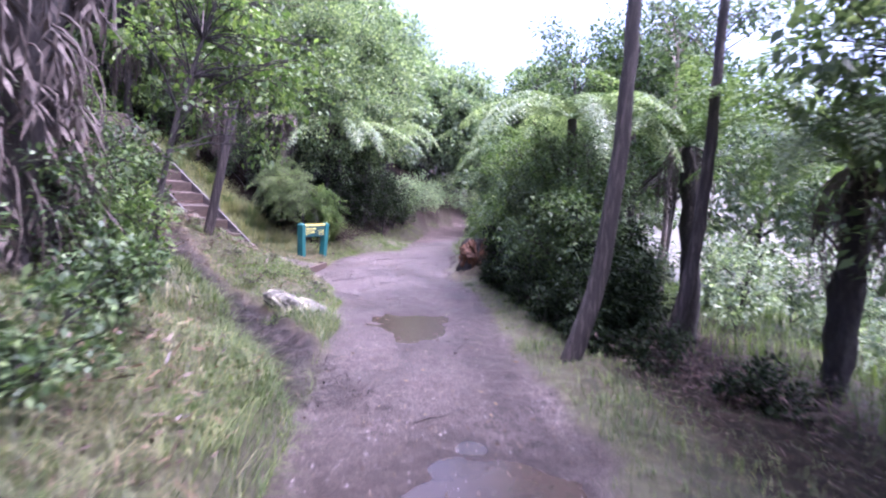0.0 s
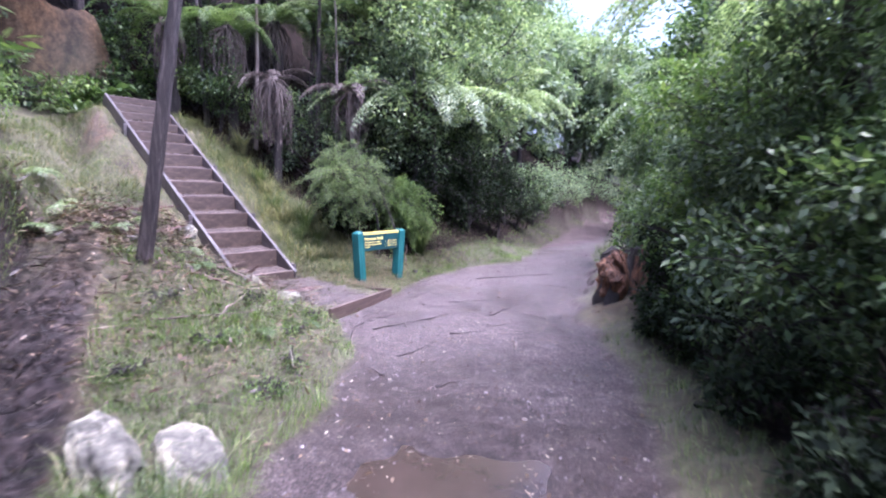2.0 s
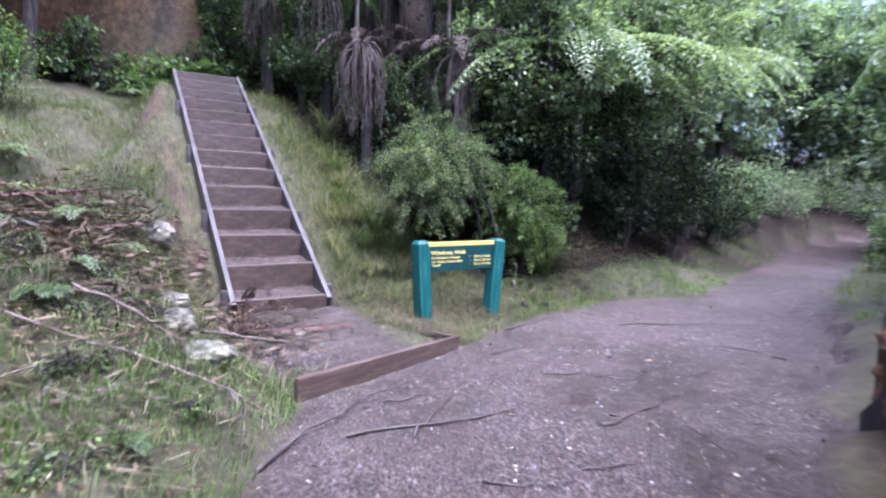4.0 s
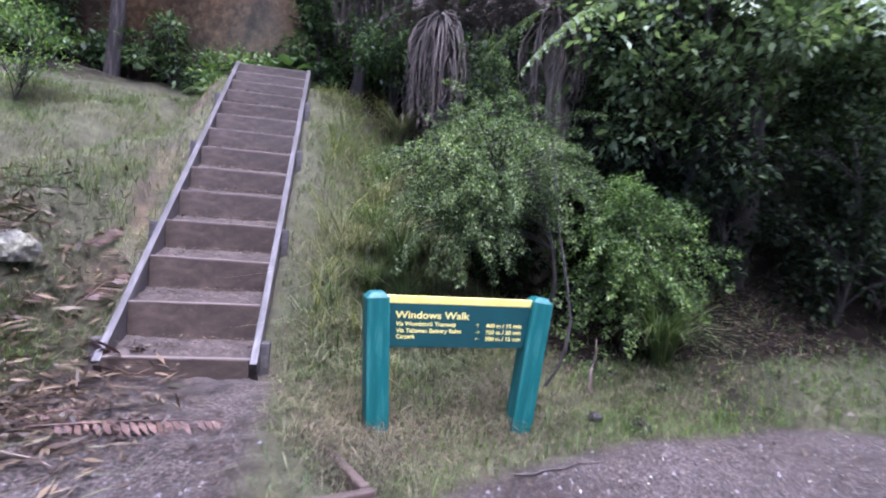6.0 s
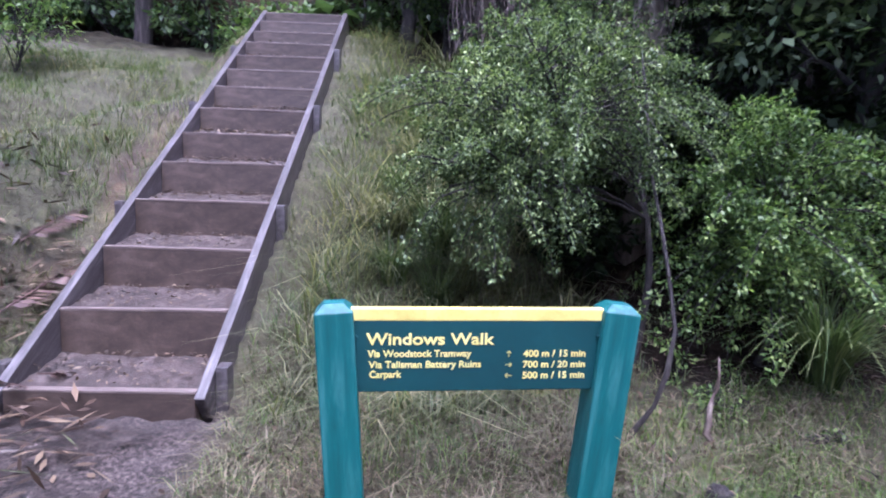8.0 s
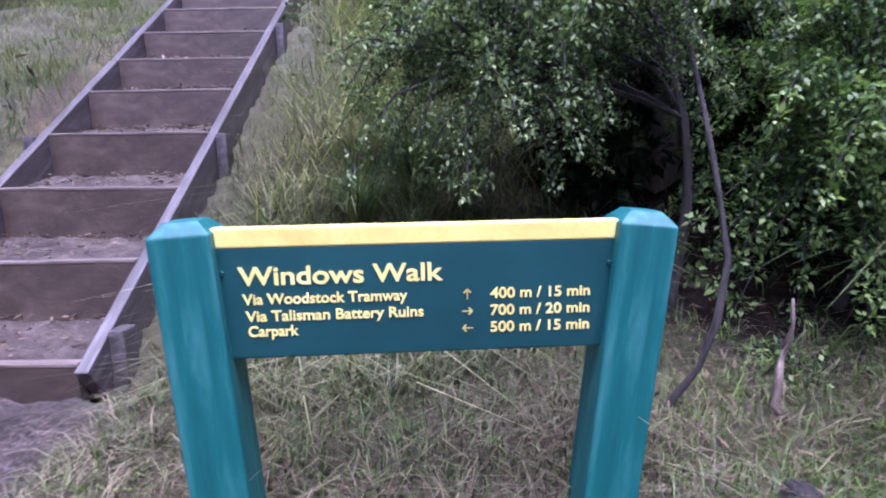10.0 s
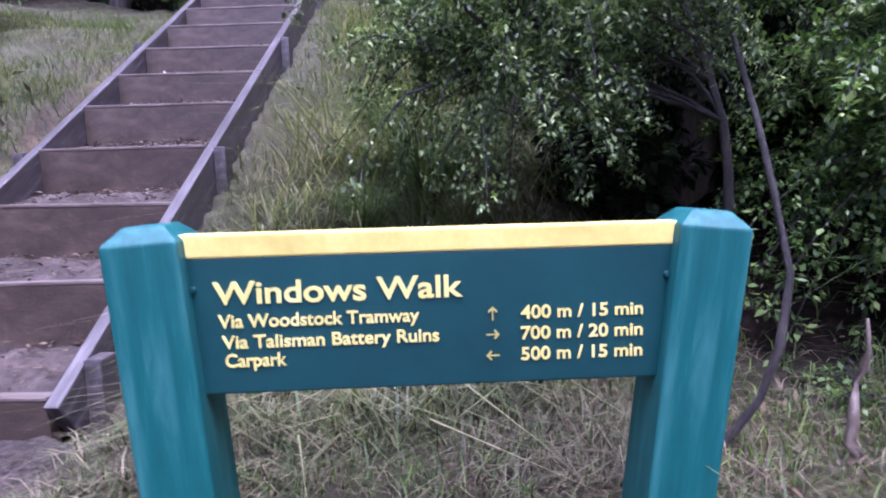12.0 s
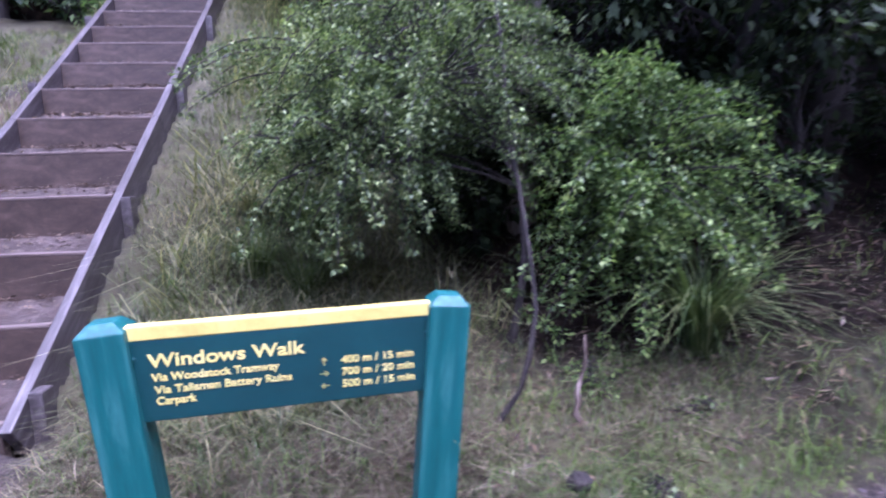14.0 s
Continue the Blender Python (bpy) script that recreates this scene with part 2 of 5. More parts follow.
def part(name, mesh, material, parent, label=""):
    """Links a bmesh or a mesh as one object under a thing or a part."""
    if isinstance(mesh, bmesh.types.BMesh):
        bm, mesh = mesh, bpy.data.meshes.new(name)
        bm.to_mesh(mesh)
        bm.free()
        mesh.materials.append(material)
    ob = new(name, mesh)
    ob.parent = parent
    return tagged(ob, label)


def tube(points, radii, sides=8, seed=0, rough=0.12, flute=0.0):
    """A tapering, slightly knotted tube along points: corners and faces."""
    rng = np.random.default_rng(seed)
    p, r = np.asarray(points, float), np.asarray(radii, float)
    t = np.gradient(p, axis=0)
    t /= np.linalg.norm(t, axis=1)[:, None] + 1e-9
    ref = np.array([1.0, 0.13, 0.05]) if abs(t[0][0]) < 0.8 else np.array([0.05, 1.0, 0.1])
    a = np.cross(t, ref)
    a /= np.linalg.norm(a, axis=1)[:, None]
    b = np.cross(t, a)
    ang = np.linspace(0, 2 * np.pi, sides, endpoint=False)
    k = r[:, None] * (1 + rough * rng.standard_normal((len(p), sides)) + flute * rng.standard_normal((1, sides)))
    v = p[:, None, :] + k[..., None] * (np.cos(ang)[None, :, None] * a[:, None, :] + np.sin(ang)[None, :, None] * b[:, None, :])
    n = len(p)
    i, j = np.meshgrid(np.arange(n - 1), np.arange(sides), indexing="ij")
    f = np.stack([i * sides + j, i * sides + (j + 1) % sides, (i + 1) * sides + (j + 1) % sides, (i + 1) * sides + j], -1).reshape(-1, 4)
    return v.reshape(-1, 3), f


def joined(pieces):
    vs, fs, n = [], [], 0
    for v, f in pieces:
        vs.append(v)
        fs.append(np.asarray(f) + n)
        n += len(v)
    return np.concatenate(vs), np.concatenate(fs)


def blades(base, way, length, width, up=(0, 0, 1), sag=0.0, rng=RNG):
    """Leaf-shaped four-cornered blades, folded along the middle: corners and faces."""
    n = len(base)
    way = way / (np.linalg.norm(way, axis=1)[:, None] + 1e-9)
    side = np.cross(way, np.asarray(up, float) + 0.35 * rng.standard_normal((n, 3)))
    side /= np.linalg.norm(side, axis=1)[:, None] + 1e-9
    nor = np.cross(side, way)
    L, W = np.broadcast_to(length, n)[:, None], np.broadcast_to(width, n)[:, None]
    mid = base + way * L * 0.45
    tip = base + way * L
    tip[:, 2] -= sag * L[:, 0]
    v = np.stack([base, mid + side * W * 0.5 + nor * W * 0.12, tip, mid - side * W * 0.5 + nor * W * 0.12], 1)
    return v.reshape(-1, 3), np.arange(4 * n).reshape(n, 4)


def grass_blades(base, height, width, lean, rng=RNG):
    """Bent tapering blades of two faces each."""
    n = len(base)
    a = rng.uniform(0, 2 * np.pi, n)
    out = np.stack([np.cos(a), np.sin(a), np.zeros(n)], 1)
    side = np.stack([-np.sin(a), np.cos(a), np.zeros(n)], 1)
    H, W, B = height[:, None], width[:, None], (lean * rng.uniform(0.3, 1.5, n))[:, None]
    z = np.array([0, 0, 1.0])
    p1 = base + z * H * 0.6 + out * H * B * 0.35
    p2 = base + z * H * (1 - 0.35 * np.minimum(B, 1.6)) + out * H * B
    v = np.stack([base - side * W, base + side * W, p1 + side * W * 0.7, p1 - side * W * 0.7, p2 + side * W * 0.12, p2 - side * W * 0.12], 1)
    k = np.arange(n)[:, None] * 6
    f = np.stack([k + np.array([0, 1, 2, 3]), k + np.array([3, 2, 4, 5])], 1)
    return v.reshape(-1, 3), f.reshape(-1, 4)


def unit(n, rng=RNG, squash=1.0):
    d = rng.standard_normal((n, 3))
    d[:, 2] *= squash
    return d / (np.linalg.norm(d, axis=1)[:, None] + 1e-9)


def box(bm, size, m, bevel=0.006):
    """A box with eased edges, laid into a bmesh."""
    r = bmesh.ops.create_cube(bm, size=1.0, matrix=m @ Matrix.Diagonal((*size, 1)))
    if bevel:
        edges = list({e for v in r["verts"] for e in v.link_edges})
        bmesh.ops.bevel(bm, geom=edges, offset=bevel, segments=2, affect="EDGES", profile=0.6)


# ---- the lie of the land ----
def sm(v, a, b):
    t = np.clip((v - a) / (b - a), 0, 1)
    return t * t * (3 - 2 * t)


def wave(x, y, size, seed=0):
    """Smooth uneven relief between -1 and 1."""
    r = np.random.default_rng(seed)
    z = 0
    for k in range(6):
        a, ph, s = r.uniform(0, 6.28), r.uniform(0, 6.28), r.uniform(0.6, 1.7)
        z = z + np.sin((x * np.cos(a) + y * np.sin(a)) * s * 6.28 / size + ph)
    return z / 3.5


def left_edge(y):
    return np.interp(y, [-6, 4, 5, 6.5, 7.5, 9.2, 10.2, 11.2, 12.2, 13.5, 18, 24, 30, 40], [-1.35, -1.4, -1.55, -1.85, -2.5, -2.3, -2.2, -2.05, -1.6, -0.65, 0.1, 0.9, 2.6, 8])


def right_edge(y):
    return np.interp(y, [-6, 4, 6, 8, 9.5, 11, 15, 18, 24, 30, 40], [0.42, 0.45, 0.55, 0.3, 0.4, 0.7, 0.95, 1.5, 2.6, 4.4, 10])


def rill(y):
    return np.interp(y, [-6, 0.6, 1.4, 2.3, 3.7, 4.8, 6, 8, 12], [-1.4, -1.4, -1.72, -2.3, -3.3, -4.2, -5.1, -6.5, -10])


STAIR = Vector((-4.04, 8.80, 0.74))
ALONG, ACROSS = Vector((-0.878, 0.478, 0)).normalized(), Vector((0.478, 0.878, 0)).normalized()
STEPS = 14
FLIGHT = [t + 0.33 * t * (1 - t) for t in (i / (STEPS - 1) for i in range(STEPS))]
NOSE_S, NOSE_Z = [4.19 * t for t in FLIGHT], [2.96 * t for t in FLIGHT]


def stair_coords(x, y):
    dx, dy = x - STAIR.x, y - STAIR.y
    return dx * ALONG.x + dy * ALONG.y, dx * ACROSS.x + dy * ACROSS.y


def land(x, y):
    """Height of the ground and the masks of what lies on it."""
    x, y = np.asarray(x, float), np.asarray(y, float)
    g = np.interp(y, [-10, 0, 9, 14, 40], [0.36, 0.36, 0.385, 0.46, 0.7])
    dl, dr = left_edge(y) + 0.10 * wave(x, y, 1.3, 5) - x, x - right_edge(y) + 0.10 * wave(x, y, 1.1, 6)
    s, l = stair_coords(x, y)
    path = g + 0.012 * wave(x, y, 1.0, 1) + 0.004 * wave(x, y, 0.4, 2)
    path = path - 0.05 * np.exp(-(((x + 0.6) / 0.58) ** 2 + ((y - 3.95) / 0.85) ** 2)) - 0.04 * np.exp(-(((x + 0.22) / 0.5) ** 2 + ((y + 0.25) / 0.9) ** 2))
    d = np.maximum(dl, 0)
    # grassy mound and hillside beside the walk
    k = np.interp(y, [3.0, 4.0, 6.0, 7.5, 9], [0.04, 0.08, 0.38, 0.42, 0.42])
    mound = g + 0.13 * sm(dl, 0, 0.35) + k * np.maximum(d - 0.2, 0) + 0.04 * wave(x, y, 0.9, 3)
    dc = rill(y) - x
    mound = mound - 0.28 * np.exp(-(dc / 0.32) ** 2) * sm(dl, 0.1, 0.7) - 0.10 * sm(-dc, 1.1, 0.2) * sm(dl, 0.0, 0.4) * sm(y, 5.5, 3.5)
    bank = mound + ((0.3 + 0.3 * sm(y, 1.2, 2.2)) * sm(dc, 0.0, 0.22) + 0.25 * np.clip(dc, 0, 2.2) + 0.8 * np.clip(dc - 2.0, 0, 2.5)) * sm(y, 7.5, 5.0)
    hill = np.where(dc > 0, bank, mound)
    hill = np.minimum(hill, 3.62 + 0.05 * wave(x, y, 2, 4) + 0.2 * np.maximum(s - 5.5, 0))
    # the stairs' own slope
    ramp_z = np.where(s < 0, 0.515 + 0.115 * sm(s, -1.5, 0.0), 0.54 + np.interp(s, NOSE_S, NOSE_Z))
    right = ramp_z - 0.2 * np.maximum(l - 0.6, 0)
    slope_r = np.interp(y, [9, 10.5, 11.5, 12.8, 30], [0.12, 0.2, 0.3, 0.5, 0.6])
    foot = g + 0.08 * sm(dl, 0, 0.4) + np.minimum(slope_r * np.maximum(dl - 0.3, 0), 6)
    right = np.where(s > -0.4, np.maximum(right, foot), foot)
    w = np.where(l < 0, sm(l, -1.25, -0.6), 1.0)
    side = np.where(l > 0.6, right, ramp_z)
    z = hill * (1 - w) + side * w
    near = sm(s, -1.75, -1.35) * sm(l, -1.3, -0.6)
    z = np.where((s < -0.0) & (l < 0.9), hill * (1 - near) + ramp_z * near, z)
    cut = np.maximum(sm(y, 22.0, 18.0), sm(x, -1.5, -3.5)) * sm(s, 5.62, 5.82) * sm(l + 0.25 * wave(x, y, 0.9, 41), 0.7, -0.3)
    z = z + cut * (2.1 + 0.12 * wave(x, y, 1.7, 8) + 0.05 * wave(x, y, 0.3, 18)) + np.maximum(s - 6.2, 0) * 0.5 * sm(s, 6, 8) * np.maximum(sm(y, 24.0, 19.0), sm(x, -1.5, -3.5))
    z = np.where(dl > 0, np.maximum(path * (1 - sm(dl, 0, 0.12)) + z * sm(dl, 0, 0.12), path - 0.2), z)
    # the open side
    rr = np.maximum(dr, 0)
    rz = g + 0.07 * sm(dr, 0, 0.5) + 0.03 * wave(x, y, 0.8, 9) - np.minimum(0.16 * np.maximum(rr - 0.5, 0), 1.6)
    rz = rz + 0.28 * np.exp(-(((x - 1.1) / 0.55) ** 2 + ((y - 8.5) / 0.9) ** 2)) + 0.25 * np.exp(-(((x - 1.2) / 0.6) ** 2 + ((y - 10.8) / 1.6) ** 2))
    z = z - 0.24 * sm(np.abs(l), 0.5, 0.42) * sm(s, 0.02, 0.1) * sm(s, 4.5, 4.3)
    on = (dl <= 0) & (dr <= 0)
    z = np.where(on, path, np.where(dr > 0, rz, z))
    churn = sm(np.abs(dc + 0.2), 0.8, 0.2) * sm(dl, 0.1, 0.4) * sm(y, 6.5, 5.0)
    z = z + churn * (0.04 * wave(x, y, 0.33, 21) + 0.03 * wave(x, y, 0.17, 22))
    z = z + np.where(on, 0, 0.02 * wave(x, y, 0.35, 10) * sm(np.maximum(dl, dr), 0.05, 0.4))
    gravel = np.where(on, 1.0, np.maximum(sm(dl, 0.15, 0.0) * sm(-dl, -0.15, 0.0), 0))
    landing = sm(s, -1.85, -1.6) * sm(s, 0.25, 0.0) * sm(l, -0.85, -0.55) * sm(l, 0.75, 0.5)
    gravel = np.maximum(gravel, landing * 0.95)
    gravel = np.where(on, 1.0, np.maximum(gravel * (dl > -0.01), sm(dr, 0.22, 0.0) * (dr > 0)))
    patches = sm(wave(x, y, 1.7, 12), -0.1, 0.5)
    mud = sm(np.abs(dc + 0.34), 0.66, 0.42) * sm(dl, 0.0, 0.2) * sm(y, 6.5, 5.0) * sm(y, 0.0, 0.8)
    mud = np.maximum(mud, 0.55 * sm(np.abs(x - 0.15), 0.35, 0.1) * sm(y, 6, 3) * on)
    mud = np.maximum(mud, 0.7 * on * np.exp(-(((x + 0.5) / 0.75) ** 2 + ((y - 4.3) / 1.4) ** 2)) * sm(wave(x, y, 0.5, 31), -0.9, 0.1))
    mud = np.maximum(mud, 0.6 * on * np.exp(-(((x + 0.2) / 0.6) ** 2 + ((y + 0.2) / 1.2) ** 2)))
    worn = sm(np.abs(l + 0.85), 0.3, 0.08) * sm(s, 0.3, 1.0) * sm(s, 5.4, 4.6)
    clay = np.maximum.reduce([cut * sm(s, 6.3, 6.0), worn * patches, 0.55 * sm(np.abs(dc + 0.7), 0.5, 0.15) * sm(y, 1.6, 3.0) * sm(y, 7.6, 6.2),
                              0.45 * np.exp(-(((x - 0.5) / 0.3) ** 2 + ((y - 8.2) / 0.6) ** 2))])
    # litter mask; also paints the shade of hollow, bush foot and right verge
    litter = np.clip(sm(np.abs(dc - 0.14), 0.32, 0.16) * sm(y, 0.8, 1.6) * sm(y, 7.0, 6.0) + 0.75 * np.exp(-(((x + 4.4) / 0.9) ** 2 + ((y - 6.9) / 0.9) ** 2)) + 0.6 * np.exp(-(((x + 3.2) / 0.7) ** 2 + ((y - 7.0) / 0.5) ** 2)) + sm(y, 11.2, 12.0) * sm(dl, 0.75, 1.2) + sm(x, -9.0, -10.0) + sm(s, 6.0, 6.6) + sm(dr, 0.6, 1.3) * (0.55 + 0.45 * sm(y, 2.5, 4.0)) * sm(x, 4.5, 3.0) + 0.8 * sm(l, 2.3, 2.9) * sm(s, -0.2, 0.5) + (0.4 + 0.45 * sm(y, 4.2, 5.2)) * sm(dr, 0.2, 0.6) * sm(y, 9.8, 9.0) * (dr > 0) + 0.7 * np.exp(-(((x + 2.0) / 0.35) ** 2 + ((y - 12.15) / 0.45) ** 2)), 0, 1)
    return z, dict(gravel=gravel, mud=mud, clay=clay, litter=litter, on=on.astype(float))


def z_at(x, y):
    return float(land(np.array([x]), np.array([y]))[0][0])


def spaced(lo, hi, fine, reach):
    mid = np.arange(lo, hi + fine, fine)
    grow = np.cumsum(fine * 1.28 ** np.arange(1, 60))
    grow = grow[grow < reach]
    return np.concatenate([lo - grow[::-1], mid, hi + grow])


gx, gy = spaced(-10.2, 2.6, 0.055, 900), spaced(-3.2, 13.5, 0.055, 900)
X, Y = np.meshgrid(gx, gy)
Z, MASK = land(X, Y)
far = np.hypot(X, Y - 8)
Z = np.where(far > 60, np.minimum(Z, 6) + sm(far, 120, 700) * 60, Z)
nx, ny = len(gx), len(gy)
I, J = np.meshgrid(np.arange(nx - 1), np.arange(ny - 1))
F = np.stack([J * nx + I, J * nx + I + 1, (J + 1) * nx + I + 1, (J + 1) * nx + I], -1).reshape(-1, 4)
on_path = (MASK["on"].ravel()[F].mean(1) > 0.5) & (np.hypot(X, Y - 8).ravel()[F].max(1) < 45)
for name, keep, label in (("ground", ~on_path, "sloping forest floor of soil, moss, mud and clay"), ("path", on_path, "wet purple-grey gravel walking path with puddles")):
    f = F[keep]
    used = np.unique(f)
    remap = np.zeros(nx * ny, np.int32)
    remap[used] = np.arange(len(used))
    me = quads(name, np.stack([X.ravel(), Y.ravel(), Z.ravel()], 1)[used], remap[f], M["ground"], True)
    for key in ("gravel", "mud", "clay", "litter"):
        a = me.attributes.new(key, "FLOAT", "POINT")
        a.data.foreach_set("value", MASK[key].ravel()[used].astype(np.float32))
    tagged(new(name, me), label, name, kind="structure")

# puddles lie in the hollows of the path
for cx, cy, rx, ry, level in ((-0.6, 3.95, 0.85, 1.2, 0.346), (-0.22, -0.25, 0.62, 1.1, 0.338)):
    bm = bmesh.new()
    ring = [bm.verts.new((cx + rx * math.cos(a) * (1 + 0.12 * math.sin(3 * a + 1)), cy + ry * math.sin(a) * (1 + 0.1 * math.sin(4 * a)), level)) for a in np.linspace(0, 2 * math.pi, 40, endpoint=False)]
    bm.faces.new(ring)
    me = bpy.data.meshes.new("puddle")
    bm.to_mesh(me)
    bm.free()
    me.materials.append(M["water"])
    tagged(new("puddle", me), "shallow muddy brown puddle lying in the gravel path", "puddle")

# ---- the stairs ----
def staircase():
    st = thing("staircase", STAIR, "steep wet timber box stairs with gravel treads climbing a grassy bank", "stairs")
    half = 0.44
    turn = Matrix(((ALONG.x, -ACROSS.x, 0, 0), (ALONG.y, -ACROSS.y, 0, 0), (0, 0, 1, 0), (0, 0, 0, 1)))
    rng = random.Random(3)
    bm = bmesh.new()
    box(bm, (0.045, 2 * half, 0.23), Matrix())
    riser_mesh = bpy.data.meshes.new("riser")
    bm.to_mesh(riser_mesh), bm.free()
    riser_mesh.materials.append(M["timber_riser"])
    bm = bmesh.new()
    box(bm, (0.051, 2 * half, 0.014), Matrix(), 0.004)
    nosing_mesh = bpy.data.meshes.new("nosing")
    bm.to_mesh(nosing_mesh), bm.free()
    nosing_mesh.materials.append(M["timber_worn_lit"])
    for i in range(STEPS):
        r = part("riser", riser_mesh, None, st)
        tall = (NOSE_Z[i] - NOSE_Z[i - 1] if i else 0.2) + 0.03
        r.matrix_basis = turn @ pose(NOSE_S[i] + 0.022, rng.uniform(-0.004, 0.004), NOSE_Z[i] - tall / 2 + rng.uniform(-0.006, 0.006), rng.uniform(-0.5, 0.5), rng.uniform(-2, 2), 0) @ Matrix.Diagonal((1, 1, tall / 0.23, 1))
        # strip that paints the board's worn, sky-lit top edge paler
        n = part("nosing", nosing_mesh, None, r, "worn top edge of the board, paled for sky light")
        n.matrix_basis = Matrix.Diagonal((1, 1, 0.23 / tall, 1)) @ pose(0, 0, tall / 2)
        # gravel fill, dished and uneven, a little under the board's top edge
        run = (NOSE_S[i + 1] - NOSE_S[i]) if i < STEPS - 1 else 0.5
        nxs, nys = 7, 17
        gxx, gyy = np.meshgrid(np.linspace(0.045, run + 0.01, nxs), np.linspace(-half, half, nys))
        zz = -0.018 - 0.012 * np.exp(-((gyy / 0.3) ** 2)) + 0.006 * RNG.standard_normal(gxx.shape) + 0.08 * (gxx - 0.045) / run
        a, b = np.meshgrid(np.arange(nxs - 1), np.arange(nys - 1))
        f = np.stack([b * nxs + a, b * nxs + a + 1, (b + 1) * nxs + a + 1, (b + 1) * nxs + a], -1).reshape(-1, 4)
        t = part("tread", quads("tread", np.stack([gxx.ravel(), gyy.ravel(), zz.ravel()], 1), f, M["tread"], True), None, st, "gravel tread fill")
        t.matrix_basis = turn @ pose(NOSE_S[i], 0, NOSE_Z[i])
    # two boards on each side, meeting where the flight eases
    for sgn in (1, -1):
        for i, j, ea, eb in ((0, 5, 0.03, 0.0), (5, STEPS - 1, 0.0, 0.1)):
            p, q = Vector((NOSE_S[i], 0, NOSE_Z[i])), Vector((NOSE_S[j], 0, NOSE_Z[j]))
            d = (q - p).normalized()
            p, q = p - d * ea, q + d * eb
            mid, down = (p + q) / 2, Vector((d.z, 0, -d.x))
            mid = mid + down * 0.125
            bm = bmesh.new()
            box(bm, ((q - p).length, 0.05, 0.25), Matrix(), 0.008)
            o = part("stringer", bm, M["timber_grey"], st, "weathered grey side board")
            o.matrix_basis = turn @ pose(mid.x, sgn * (half + 0.028), mid.z, 0, -math.degrees(math.atan2(d.z, d.x)), 0)
    for i in (0.35, 3.0, 6.3, 9.7):
        for sgn in (1, -1):
            bm = bmesh.new()
            box(bm, (0.09, 0.06, 0.45), Matrix(), 0.008)
            o = part("peg", bm, M["timber_grey"], st, "short timber peg holding the side board")
            o.matrix_basis = turn @ pose(np.interp(i, range(STEPS), NOSE_S), sgn * (half + 0.085), np.interp(i, range(STEPS), NOSE_Z) - 0.235)
    return st


staircase()


def edging():
    """The low board that holds the landing's gravel."""
    a, b = Vector((-2.55, 7.45, 0.0)), Vector((-2.32, 9.2, 0.0))
    e = thing("edging_board", (*((a + b) / 2).xy, 0.43), "low brown timber board edging the gravel landing below the stairs", "edging board", rz=math.degrees(math.atan2((b - a).y, (b - a).x)))
    bm = bmesh.new()
    box(bm, ((b - a).length, 0.05, 0.2), pose(0, 0, 0, 1.5, 1.2, 0), 0.01)
    part("board", bm, M["timber"], e)
    bm = bmesh.new()
    box(bm, (0.05, 0.5, 0.18), pose((b - a).length / 2 - 0.03, 0.28, -0.005), 0.01)
    part("return_board", bm, M["timber"], e)


edging()

# ---- the sign ----
SIGN_A = Vector((-2.90, 9.60, 1.30))
SIGN_E = Vector((0.40, 0.9165, 0))
SIGN_N = Vector((0.9165, -0.40, 0))


def lettering(body, size, width, parent, at):
    c = bpy.data.curves.new("lettering", "FONT")
    c.body, c.size, c.extrude, c.offset = body, size, 0.0012, size * 0.018
    ob = bpy.data.objects.new("lettering", c)
    scene.collection.objects.link(ob)
    bpy.context.view_layer.update()
    me = bpy.data.meshes.new_from_object(ob.evaluated_get(bpy.context.evaluated_depsgraph_get()))
    bpy.data.objects.remove(ob)
    co = np.empty(len(me.vertices) * 3, np.float32)
    me.vertices.foreach_get("co", co)
    co = co.reshape(-1, 3)
    co[:, 0] -= co[:, 0].min()
    co[:, 0] *= width / co[:, 0].max()
    me.vertices.foreach_set("co", co.ravel())
    me.materials.clear()
    me.materials.append(M["letter"])
    t = part("lettering", me, None, parent, "raised cream-yellow lettering")
    t.matrix_basis = pose(at[0], at[1], at[2], 90, 0, 0)


